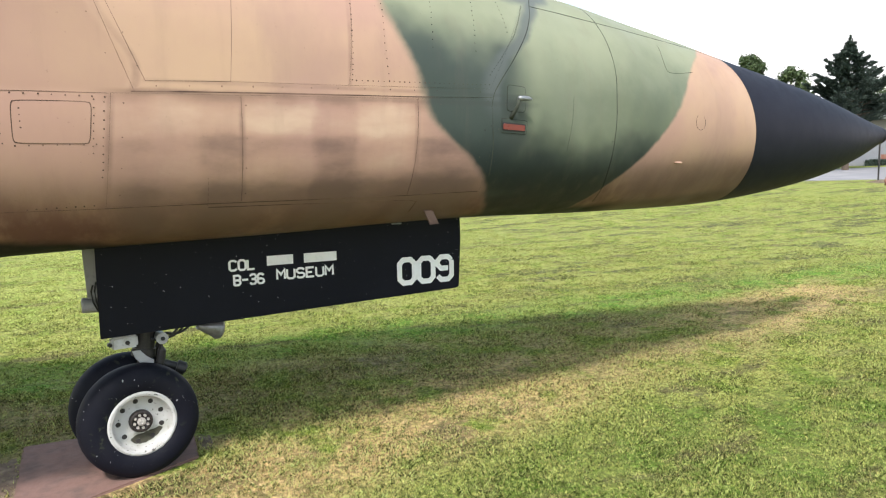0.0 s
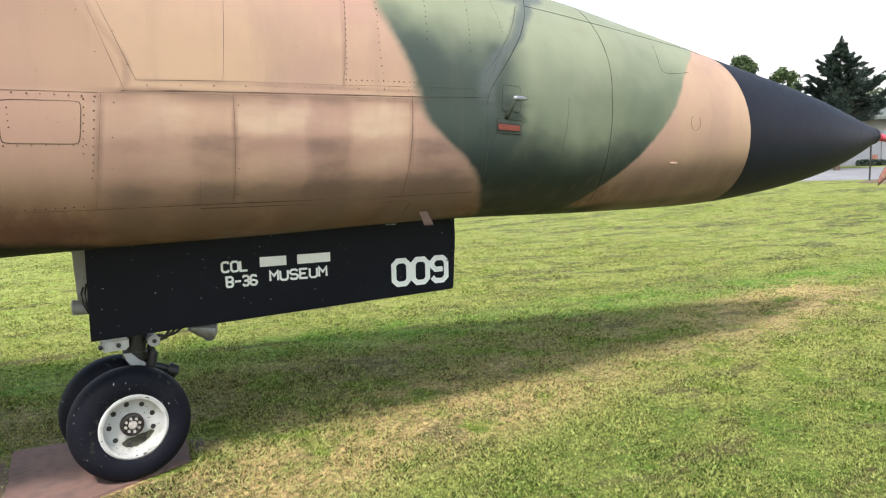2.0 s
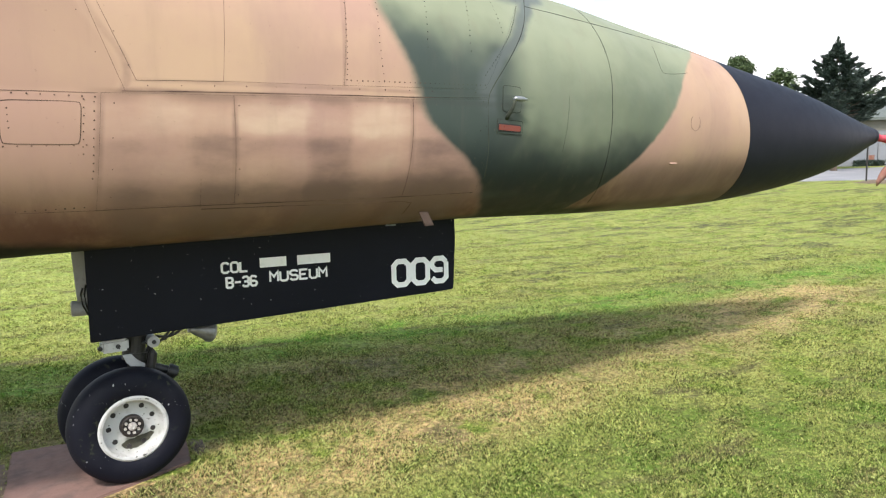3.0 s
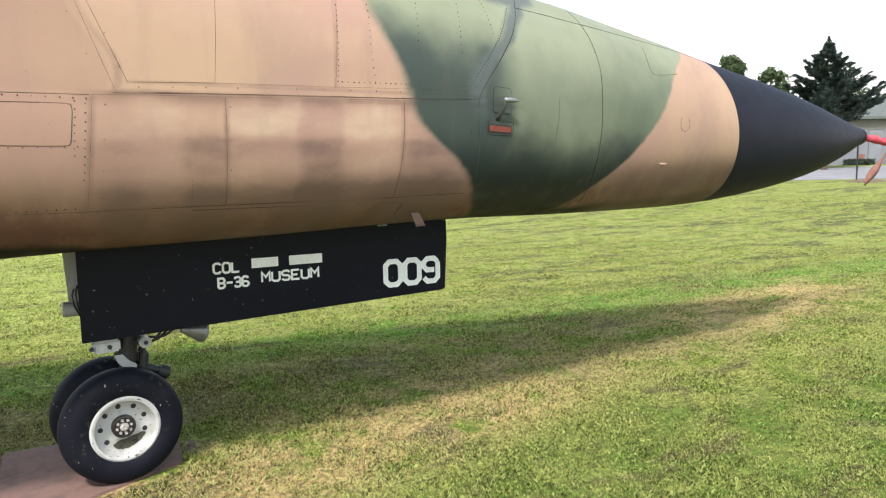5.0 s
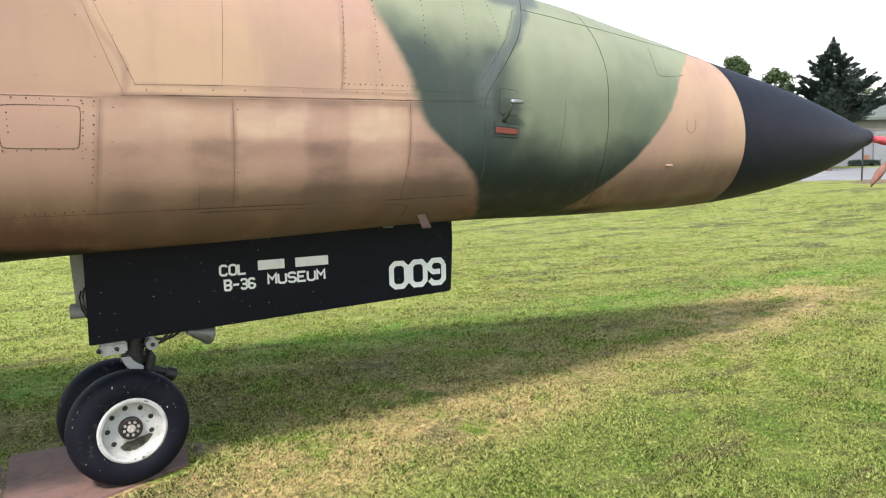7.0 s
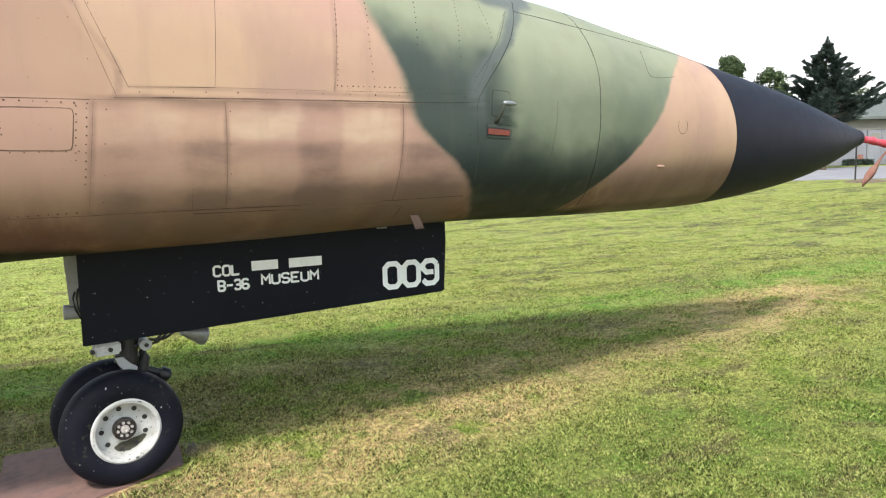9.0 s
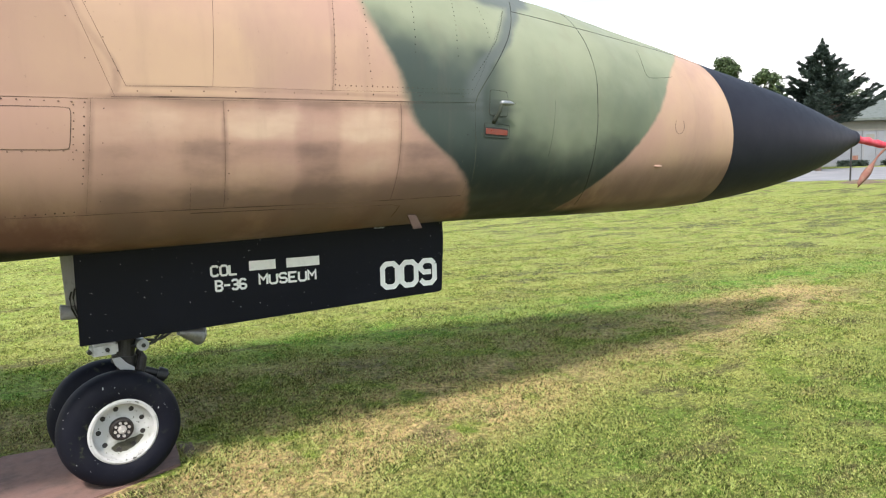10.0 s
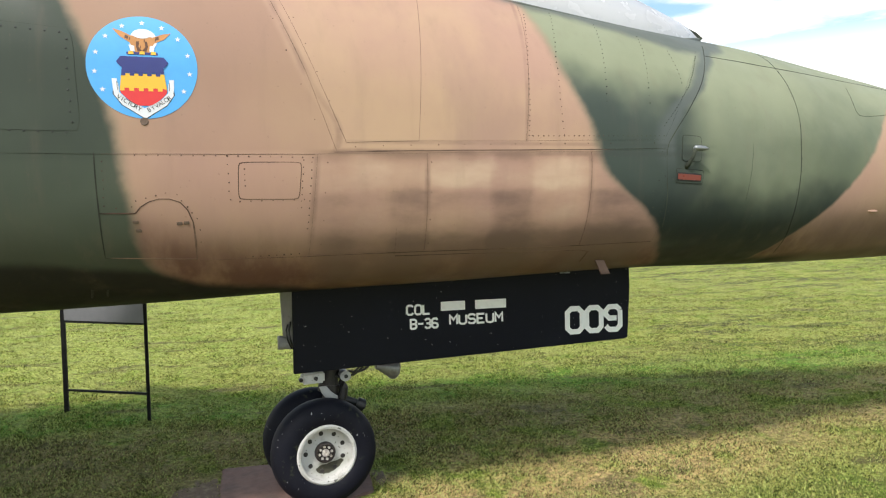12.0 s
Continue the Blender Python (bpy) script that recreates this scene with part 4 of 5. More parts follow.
# ---- nose gear door ----
bm = bmesh.new()
edge = [(-0.152, 1.20), (-0.156, 0.717), (-0.150, 0.713), (1.815, 0.784), (1.834, 0.790), (1.838, 0.80), (1.856, 1.10), (1.853, 1.215), (1.84, 1.25)]
prism(bm, edge, 0.107, 0.150)
bmesh.ops.bevel(bm, geom=[e for e in bm.edges if abs(e.verts[0].co.y - e.verts[1].co.y) < 1e-4], offset=0.004, segments=2, affect="EDGES")
door = part("gear_door", bm, M_DOOR, jet, "black nose wheel door with white lettering")
bm = bmesh.new()
prism(bm, [(1.38, 1.3), (1.428, 1.298), (1.462, 1.229), (1.413, 1.226)], -0.407, -0.397)
rod(bm, (1.438, -0.412, 1.241), (1.438, -0.396, 1.241), 0.006, n=8)
part("door_hook", bm, M_CAMO, jet, "tan door bracket")
bm = bmesh.new()
box(bm, 1.40, 1.46, 0.095, 0.112, 1.198, 1.206)
part("hinge_strip", bm, M_METAL, door, "bare metal sliver")


# stencil letters: strokes on a grid four wide and six high
STROKES = {"C": "45 36 16 05 01 10 30 41", "O": "05 16 36 45 41 30 10 01 05", "0": "05 16 36 45 41 30 10 01 05", "L": "06 00 40",
           "B": "00 06 36 45 44 33|33 42 41 30 00|03 33", "-": "03 43", "3": "05 16 36 45 44 33 13|33 42 41 30 10 01", "6": "45 36 16 05 01 10 30 41 42 33|33 03",
           "M": "00 06 23 46 40", "U": "06 01 10 30 41 46", "S": "45 36 16 05 04 13 33 42 41 30 10 01", "E": "46 06 00 40|03 33", "9": "45 36 16 05 04 13 33|45 41 30 10 01"}


def letters(text, x, z, width, height, parent, stroke):
    """Words in painted block letters, a hair proud of the door."""
    bm = bmesh.new()
    pitch = width / (len(text) - 0.24)
    for i, ch in enumerate(text):
        for nth, line in enumerate(STROKES[ch].split("|")):
            pts = [Vector((x + pitch * (i + 0.76 * int(p[0]) / 4), z + height * int(p[1]) / 6)) for p in line.split()]
            loop = pts[0] == pts[-1]
            rows = []
            for k, p in enumerate(pts):
                a = pts[k - 1] if k else (pts[-2] if loop else None)
                b = pts[k + 1] if k < len(pts) - 1 else (pts[1] if loop else None)
                d0 = (p - a).normalized() if a is not None else (b - p).normalized()
                d1 = (b - p).normalized() if b is not None else d0
                n = Vector((-(d0 + d1).y, (d0 + d1).x)).normalized()
                w = stroke / 2 / max(n.dot(Vector((-d0.y, d0.x))), 0.5)
                rows.append([bm.verts.new((q.x, y - 0.0004 * nth, q.y)) for q, y in ((p + n * w, 0.1060), (p - n * w, 0.1060), (p - n * w, 0.1075), (p + n * w, 0.1075))])
            for a, b in zip(rows, rows[1:]):
                for m in range(4):
                    bm.faces.new((a[m], a[(m + 1) % 4], b[(m + 1) % 4], b[m]))
            if not loop:
                bm.faces.new(rows[0]), bm.faces.new(rows[-1][::-1])
    bmesh.ops.recalc_face_normals(bm, faces=bm.faces[:])
    return part("lettering", bm, M_WHITE, parent)


letters("COL", 0.476, 1.002, 0.130, 0.051, door, 0.0118)
for x0, x1 in ((0.672, 0.815), (0.875, 1.062)):
    bm = bmesh.new()
    box(bm, x0, x1, 0.1055, 0.1075, 1.014, 1.066, 0.0004)
    part("lettering_bar", bm, M_WHITE, door)
letters("B-36", 0.496, 0.922, 0.155, 0.051, door, 0.0118)
letters("MUSEUM", 0.724, 0.934, 0.313, 0.051, door, 0.0118)
letters("009", 1.444, 0.845, 0.344, 0.138, door, 0.031)

# ---- nose gear ----
GEAR = pose(-0.03, 0.225, 0, 0, 0, 9)      # castored a little


def wheel(side):
    m = GEAR @ pose(0, 0.142 * side, 0.287) @ Matrix.Diagonal((1.004, 1.0, 1.004, 1))
    flip = m @ Matrix.Diagonal((1, -side, 1, 1))      # profiles run from the inner to the outer face (-y)
    hold = new("wheel")
    hold.parent = jet
    bm = bmesh.new()
    prof = [(0.150, 0.066), (0.165, 0.079), (0.185, 0.0865), (0.205, 0.0890), (0.225, 0.0875), (0.240, 0.0835), (0.252, 0.0775), (0.268, 0.066), (0.279, 0.046), (0.284, 0.022), (0.2855, 0.0)]
    prof += [(r, -y) for r, y in prof[-2::-1]]
    lathe(bm, prof, 72, flip)
    bmesh.ops.recalc_face_normals(bm, faces=bm.faces[:])
    # flattened on the slab, the walls bulging a little there
    for v in bm.verts:
        sag = max(0.0, 0.060 - v.co.z)
        mid_y = (m @ Vector((0, 0, 0))).y
        v.co.y += (v.co.y - mid_y) * sag * 1.6
        v.co.z = max(v.co.z, 0.0095)
    part("tyre", bm, M_TYRE, hold, "worn black tyre", True)
    bm = bmesh.new()
    rim = [(0.150, 0.06), (0.160, 0.074), (0.150, 0.076), (0.135, 0.05), (0.06, 0.03), (0.05, -0.02)]
    rim += [(0.055, -0.018), (0.085, -0.018), (0.116, -0.022), (0.127, -0.030), (0.133, -0.050), (0.136, -0.072), (0.141, -0.082), (0.153, -0.085), (0.162, -0.079), (0.160, -0.068), (0.150, -0.06)]
    lathe(bm, rim, 72, flip)
    bmesh.ops.recalc_face_normals(bm, faces=bm.faces[:])
    rim_ob = part("rim", bm, M_RIM, hold, "chipped white wheel rim", True)
    rim_ob.data.set_sharp_from_angle(angle=radians(40))
    bm = bmesh.new()
    lathe(bm, [(0.020, -0.030), (0.022, -0.046), (0.019, -0.053), (0.010, -0.055), (0.007, -0.051), (0.0, -0.051)], 8, flip)
    bmesh.ops.recalc_face_normals(bm, faces=bm.faces[:])
    part("hub", bm, M_HUB, hold, "greasy metal hub nut")
    for k in range(8):
        a = k * math.pi / 4 + 0.2
        bm = bmesh.new()
        bmesh.ops.create_cone(bm, cap_ends=True, segments=6, radius1=0.0078, radius2=0.0068, depth=0.016, matrix=flip @ Matrix.Translation((0.0335 * math.cos(a), -0.041, 0.0335 * math.sin(a))) @ pose(0, 0, 0, 90))
        part("wheel_nut", bm, M_HUB, hold)
    bm = lathe(bmesh.new(), [(0.056, 0.0), (0.056, -0.036), (0.053, -0.046), (0.046, -0.048), (0.043, -0.040), (0.034, -0.035), (0.015, -0.035)], 36, flip)
    bmesh.ops.recalc_face_normals(bm, faces=bm.faces[:])
    part("hub_ring", bm, M_GREASE, hold, "dark greasy ring")
    for k in range(9):
        a = k * 2 * math.pi / 9 + 0.35
        bm = bmesh.new()
        bmesh.ops.create_cone(bm, cap_ends=True, segments=14, radius1=0.0125, radius2=0.0125, depth=0.007, matrix=flip @ Matrix.Translation((0.104 * math.cos(a), -0.0185, 0.104 * math.sin(a))) @ pose(0, 0, 0, 90))
        part("vent_hole", bm, M_OLD, hold)


wheel(-1), wheel(1)


def in_gear(name, bm, material, label=""):
    bmesh.ops.transform(bm, matrix=GEAR, verts=bm.verts[:])
    return part(name, bm, material, jet, label, False)


bm = rod(bmesh.new(), (0, -0.14, 0.295), (0, 0.14, 0.295), 0.03)
in_gear("axle", bm, M_OLD)
bm = rod(bmesh.new(), (0.03, 0, 0.27), (0.075, 0, 0.60), 0.034, 0.036)
in_gear("shock_piston", bm, M_OLD, "oily dark shock piston")
bm = rod(bmesh.new(), (0.07, 0.01, 0.585), (0.15, 0.01, 1.25), 0.050, 0.06, 20)
rod(bm, (0.068, 0.01, 0.575), (0.074, 0.01, 0.615), 0.060, 0.060, 20)
in_gear("gear_strut", bm, M_OLD, "dark oily gear strut")
bm = box(bmesh.new(), -0.092, 0.034, -0.070, -0.005, 0.642, 0.704, 0.010)
in_gear("steering_block", bm, M_RIM, "off-white steering actuator block")
for x in (-0.100, -0.018):
    bm = rod(bmesh.new(), (x, -0.080, 0.672), (x, -0.055, 0.672), 0.011, n=10)
    rod(bm, (x, -0.086, 0.672), (x, -0.078, 0.672), 0.006, n=6)
    in_gear("clamp_bolt", bm, M_OLD)
bm = rod(bmesh.new(), (0.150, -0.075, 0.668), (0.150, 0.075, 0.668), 0.030, n=20)
rod(bm, (0.150, -0.082, 0.668), (0.150, -0.07, 0.668), 0.019, n=16)
in_gear("pivot_pin", bm, M_GREY, "grey pivot lug with a pin")
bm = rod(bmesh.new(), (0.150, -0.086, 0.668), (0.150, -0.08, 0.668), 0.011, n=12)
in_gear("pin_bore", bm, M_CABLE)
for y in (-0.04, 0.04):
    bm = tube(bmesh.new(), [(0.145, y, 0.66), (0.150, y, 0.60), (0.135, y, 0.52), (0.09, y, 0.44), (0.045, y * 0.8, 0.36)], [0.018, 0.022, 0.024, 0.02, 0.018])
    in_gear("torque_arm", bm, M_OLD, "oily torque link")
bm = prism(bmesh.new(), [(0.000, 0.622), (0.040, 0.622), (0.070, 0.585), (0.105, 0.560), (0.10, 0.535), (0.045, 0.545), (0.015, 0.582)], -0.068, -0.058)
bmesh.ops.bevel(bm, geom=bm.edges[:], offset=0.003, segments=1, affect="EDGES")
in_gear("link_plate", bm, M_GREY, "grey curved link plate")
bm = rod(bmesh.new(), (0.12, -0.03, 0.545), (0.225, -0.05, 0.50), 0.020)
rod(bm, (0.14, -0.02, 0.52), (0.23, -0.045, 0.485), 0.015)
rod(bm, (0.215, -0.05, 0.502), (0.255, -0.06, 0.484), 0.036, 0.034, 20)
rod(bm, (0.254, -0.06, 0.485), (0.262, -0.062, 0.481), 0.024, 0.020, 16)
in_gear("shimmy_damper", bm, M_CABLE, "black oily damper")
for a, b in (((0.17, -0.05, 0.69), (0.36, -0.04, 0.775)), ((0.16, -0.02, 0.66), (0.33, 0.0, 0.78)), ((0.10, -0.05, 0.67), (0.26, -0.05, 0.74))):
    pts = [Vector(a).lerp(Vector(b), i / 10) - Vector((0, 0, 0.045 * math.sin(math.pi * i / 10))) for i in range(11)]
    in_gear("brake_hose", tube(bmesh.new(), pts, [0.007] * 11, 8), M_CABLE)
bm = lathe(bmesh.new(), [(0.0, -0.062), (0.014, -0.062), (0.018, -0.045), (0.026, -0.025), (0.046, 0.030), (0.058, 0.058), (0.062, 0.062), (0.062, 0.072), (0.054, 0.070), (0.0, 0.045)], 24, pose(0.395, -0.02, 0.682, -14, 0, -72))
box(bm, 0.29, 0.345, -0.03, 0.0, 0.70, 0.755, 0.004)
bmesh.ops.recalc_face_normals(bm, faces=bm.faces[:])
in_gear("taxi_light", bm, M_METAL, "pale metal taxi lamp on a bracket")
# grey link of the far door
bm = prism(bmesh.new(), [(-0.218, 1.20), (-0.12, 1.20), (-0.12, 0.875), (-0.205, 0.875)], 0.345, 0.385)
bmesh.ops.bevel(bm, geom=bm.edges[:], offset=0.006, segments=2, affect="EDGES")
rod(bm, (-0.232, 0.365, 0.848), (-0.125, 0.365, 0.842), 0.040, 0.036, 20)
rod(bm, (-0.236, 0.365, 0.848), (-0.228, 0.365, 0.848), 0.034, 0.042, 20)
part("door_arm", bm, M_GREY, jet, "pale grey door arm")
for k in (0.0, 0.016):
    bm = tube(bmesh.new(), [(-0.160 - k, 0.33, 0.97 - k), (-0.170 - k, 0.315, 0.925), (-0.164 - k, 0.31, 0.87), (-0.15 - k * 0.5, 0.32, 0.815)], [0.0045] * 4, 8)
    part("door_cable", bm, M_CABLE, jet)
# the far door
bm = prism(bmesh.new(), [(-0.10, 1.20), (-0.10, 0.80), (1.75, 0.86), (1.80, 1.25)], 0.325, 0.345)
part("gear_door", bm, M_DOOR, jet, "black nose wheel door")


# ---- unit emblem on the fuselage ----
EX, EZ, ER = -0.703, 2.147, 0.200
emblem = new("emblem")
emblem.parent = jet
tagged(emblem, "round light blue unit emblem with a shield")


def decal(name, pts, material, lift, cuts=3, parent=None):
    """A flat shape in the emblem's own units (radius 1), laid on the skin."""
    bm = bmesh.new()
    bm.faces.new([bm.verts.new((u, v, 0)) for u, v in pts])
    bmesh.ops.triangulate(bm, faces=bm.faces[:])
    for _ in range(cuts):
        long = [e for e in bm.edges if e.calc_length() > 0.12]
        if long:
            bmesh.ops.subdivide_edges(bm, edges=long, cuts=1)
            bmesh.ops.triangulate(bm, faces=bm.faces[:])
    for v in bm.verts:
        drop = 0.04 if name in ("shield_field", "scroll", "crest_bar", "crest_shape") else 0.0
        x, z = EX + v.co.x * ER, EZ + (v.co.y - drop) * ER
        v.co = skin(x, angle(x, z), lift)
    bmesh.ops.recalc_face_normals(bm, faces=bm.faces[:])
    return part(name, bm, material, parent or emblem)


def ring(cx, cy, r, n=12, sy=1.0):
    return [(cx + r * math.cos(2 * math.pi * i / n), cy + r * sy * math.sin(2 * math.pi * i / n)) for i in range(n)]


decal("disc", ring(0, 0, 1.0, 64), E_SKY, 0.0015, 5)
for k in range(11):
    a = radians(-32 + k * 244 / 10)
    cx, cy = 0.86 * math.cos(a), 0.86 * math.sin(a)
    decal("star", [(cx + (0.055 if i % 2 == 0 else 0.023) * math.cos(math.pi / 2 + i * math.pi / 5), cy + (0.055 if i % 2 == 0 else 0.023) * math.sin(math.pi / 2 + i * math.pi / 5)) for i in range(10)], E_WHITE, 0.0030, 1)


def half_width(v):
    """The shield's half width at a height."""
    if v > 0.02:
        return 0.47 - 0.10 * min(abs(v - 0.12) / 0.12, 1.0) * (1 if v < 0.12 else 0.9)
    if v > -0.45:
        return 0.37 + 0.06 * (0.02 - v) / 0.47
    return 0.43 * max(0.0, (v + 0.73) / 0.28) ** 0.55


def teeth(v, n=5, deep=0.055):
    w = half_width(v)
    out = []
    for i in range(n):
        a, b = -w + 2 * w * i / n, -w + 2 * w * (i + 0.5) / n
        out += [(a, v), (b, v), (b, v + deep), (-w + 2 * w * (i + 1) / n, v + deep)]
    return out


def side(v0, v1, s, n=7):
    return [(s * half_width(v0 + (v1 - v0) * i / n), v0 + (v1 - v0) * i / n) for i in range(n + 1)]


SCROLL = [(-0.52, -0.28), (-0.45, -0.28), (-0.44, -0.46), (-0.30, -0.60), (0.0, -0.76), (0.30, -0.60), (0.44, -0.46), (0.45, -0.28), (0.52, -0.28),
                 (0.54, -0.50), (0.40, -0.70), (0.18, -0.84), (0.03, -0.94), (-0.03, -0.94), (-0.18, -0.84), (-0.40, -0.70), (-0.54, -0.50)]
decal("scroll", [(u * 1.035, -0.58 + (v + 0.58) * 1.05) for u, v in SCROLL], E_INK, 0.0022, 3)
decal("scroll", SCROLL, E_WHITE, 0.0028, 3)
for s in (-1, 1):
    decal("scroll", [(s * 0.455, -0.44), (s * 0.47, -0.20), (s * 0.56, -0.20), (s * 0.545, -0.44)], E_WHITE, 0.0034, 2)
    decal("scroll", [(s * 0.468, -0.26), (s * 0.478, -0.26), (s * 0.470, -0.42), (s * 0.460, -0.42)], E_INK, 0.0040, 1)
decal("shield_field", side(-0.15, -0.71, 1, 12) + side(-0.71, -0.15, -1, 12), E_RED, 0.0034, 3)
decal("shield_field", side(-0.10, -0.40, 1) + teeth(-0.43)[::-1] + side(-0.40, -0.10, -1), E_GOLD, 0.0042, 3)
decal("shield_field", side(0.23, -0.09, 1, 9) + teeth(-0.14)[::-1] + side(-0.09, 0.23, -1, 9), E_NAVY, 0.0050, 3)
# the crest above the shield, as plain shapes
decal("crest_bar", [(-0.28, 0.27), (0.28, 0.27), (0.28, 0.32), (-0.28, 0.32)], E_NAVY, 0.0028, 2)
decal("crest_shape", ring(0.02, 0.555, 0.25, 20, 0.92), E_WHITE, 0.0024, 3)
decal("crest_shape", [(-0.53, 0.77), (-0.36, 0.72), (-0.20, 0.64), (0.20, 0.62), (0.36, 0.69), (0.52, 0.72), (0.40, 0.59), (0.22, 0.50), (0.13, 0.32), (-0.13, 0.32), (-0.22, 0.50), (-0.40, 0.62)], E_BROWN, 0.0030, 3)
decal("crest_shape", [(-0.09, 0.53), (0.09, 0.53), (0.11, 0.43), (0.08, 0.33), (-0.08, 0.33), (-0.11, 0.43)], E_DARK, 0.0036, 2)
decal("crest_shape", [(-0.045, 0.58), (0.045, 0.58), (0.06, 0.42), (0.0, 0.34), (-0.06, 0.42)], E_BROWN, 0.0043, 2)
decal("crest_shape", [(-0.30, 0.655), (-0.24, 0.625), (-0.25, 0.56), (-0.31, 0.59)], E_DARK, 0.0036, 2)
decal("crest_shape", [(0.30, 0.645), (0.24, 0.625), (0.25, 0.56), (0.31, 0.585)], E_DARK, 0.0036, 2)
decal("crest_shape", ring(0.0, 0.68, 0.17, 18, 0.55), E_WHITE, 0.0043, 2)
for u, v in ((-0.10, 0.50), (0.09, 0.47), (-0.03, 0.42), (0.04, 0.55), (-0.22, 0.58), (0.24, 0.57)):
    decal("crest_shape", [(u - 0.008, v - 0.03), (u + 0.008, v - 0.035), (u + 0.012, v + 0.02), (u - 0.004, v + 0.025)], E_DARK, 0.0048, 1)
for u in (-0.20, 0.0, 0.20):
    decal("crest_shape", [(u - 0.05, 0.275), (u + 0.05, 0.275), (u + 0.04, 0.335), (u - 0.04, 0.335)], E_GOLD, 0.0046, 1)
decal("crest_shape", [(-0.24, 0.46), (-0.14, 0.44), (-0.13, 0.34), (-0.20, 0.32)], E_WHITE, 0.0038, 2)
decal("crest_shape", [(0.24, 0.46), (0.14, 0.44), (0.13, 0.34), (0.20, 0.32)], E_WHITE, 0.0038, 2)


def motto(text, start, end, size):
    """Small words along the scroll, letter by letter."""
    cu = bpy.data.curves.new("motto", "FONT")
    for i, ch in enumerate(text):
        u = i / max(len(text) - 1, 1)
        cx, cy = start[0] + (end[0] - start[0]) * u, start[1] + (end[1] - start[1]) * u
        tilt = math.atan2(end[1] - start[1], end[0] - start[0])
        cu.body = ch
        tmp = new("motto", cu)
        me = bpy.data.meshes.new_from_object(tmp.evaluated_get(bpy.context.evaluated_depsgraph_get()))
        bpy.data.objects.remove(tmp)
        middle = (min(v.co.x for v in me.vertices) + max(v.co.x for v in me.vertices)) / 2
        for v in me.vertices:
            a, b = (v.co.x - middle) * size, (v.co.y - 0.35) * size
            px, pz = cx + a * math.cos(tilt) - b * math.sin(tilt), cy + a * math.sin(tilt) + b * math.cos(tilt)
            x, z = EX + px * ER, EZ + pz * ER
            v.co = skin(x, angle(x, z), 0.0042)
        me.materials.clear()
        me.materials.append(E_INK)
        new("motto_letter", me).parent = emblem


motto("VICTORY", (-0.45, -0.590), (-0.095, -0.810), 0.122)
motto("BY", (0.075, -0.825), (0.145, -0.785), 0.122)
motto("VALOR", (0.220, -0.745), (0.455, -0.590), 0.122)

# ---- slab under the wheels, soil round it ----
bm = bmesh.new()
prism(bm, [(-0.56, -0.27), (0.27, 0.15), (0.29, 0.76), (-0.60, 0.78)], -0.06, 0.011, Matrix(((1, 0, 0, 0), (0, 0, 1, 0), (0, 1, 0, 0), (0, 0, 0, 1))))
bmesh.ops.bevel(bm, geom=bm.edges[:], offset=0.008, segments=2, affect="EDGES")
tagged(part("concrete_slab", bm, M_SLAB), "weathered red-brown concrete slab sunk in the grass", "slab")


def mound(name, cx, cy, rx, ry, h, label, seed):
    rnd = random.Random(seed)
    bm = bmesh.new()
    rings = []
    for i in range(9):
        u = i / 8
        row = []
        for j in range(36):
            a = 2 * math.pi * j / 36
            k = 1 + 0.25 * noise.noise(Vector((math.cos(a) * 2, math.sin(a) * 2, seed)))
            x, y = cx + rx * u * k * math.cos(a), cy + ry * u * k * math.sin(a)
            row.append(bm.verts.new((x, y, rise(x, y) + h * (1 - u * u) - 0.004 * u + rnd.uniform(-1, 1) * max(h * 0.12, 0.0025))))
        rings.append(row)
    for a, b in zip(rings, rings[1:]):
        for j in range(36):
            bm.faces.new((a[j], a[(j + 1) % 36], b[(j + 1) % 36], b[j]))
    bmesh.ops.remove_doubles(bm, verts=bm.verts[:], dist=0.0001)
    bmesh.ops.recalc_face_normals(bm, faces=bm.faces[:])
    tagged(part(name, bm, M_SOIL, smooth=True), label, "soil")


mound("soil_patch", -0.68, 0.25, 0.22, 0.50, 0.006, "bare brown soil beside the concrete slab", 3)
mound("soil_patch", 0.325, 0.36, 0.06, 0.20, 0.003, "bare brown soil beside the concrete slab", 8)
mound("soil_mound", 28.4, 13.3, 1.0, 0.8, 0.10, "low mound of brown soil on the lawn", 5)

# ---- sign stand beyond the aircraft ----
stand = thing("sign_stand", "black metal stand holding a grey panel, on the grass", "sign", (-1.63, 2.35, 0))
L, R = Vector((-0.36, 0.29, 0)), Vector((0.375, -0.22, 0))
for p, h in ((L, 0.017), (R, 0.0125)):
    bm = bmesh.new()
    box(bm, p.x - h, p.x + h, p.y - h, p.y + h, -0.02, 1.15, 0.003)
    part("leg", bm, M_BLACK, stand)
turn = math.degrees(math.atan2((R - L).y, (R - L).x))
long = (R - L).length
for za, zb in ((0.186, 0.214), (0.766, 0.772)):
    bm = bmesh.new()
    box(bm, -long / 2, long / 2, -0.009, 0.009, -0.009, 0.009, 0.002, pose(0.01, 0.035, (za + zb) / 2, 0, 0, turn) @ pose(0, 0, 0, 0, -math.degrees(math.atan2(zb - za, long)), 0))
    part("crossbar", bm, M_BLACK, stand)
bm = bmesh.new()
box(bm, -long / 2 + 0.012, long / 2 - 0.012, -0.008, 0.008, 0.0, 0.42, 0.002, pose(0.01, 0.035, 0.776, 0, 0, turn))
part("panel", bm, M_PANEL, stand, "plain grey sheet")


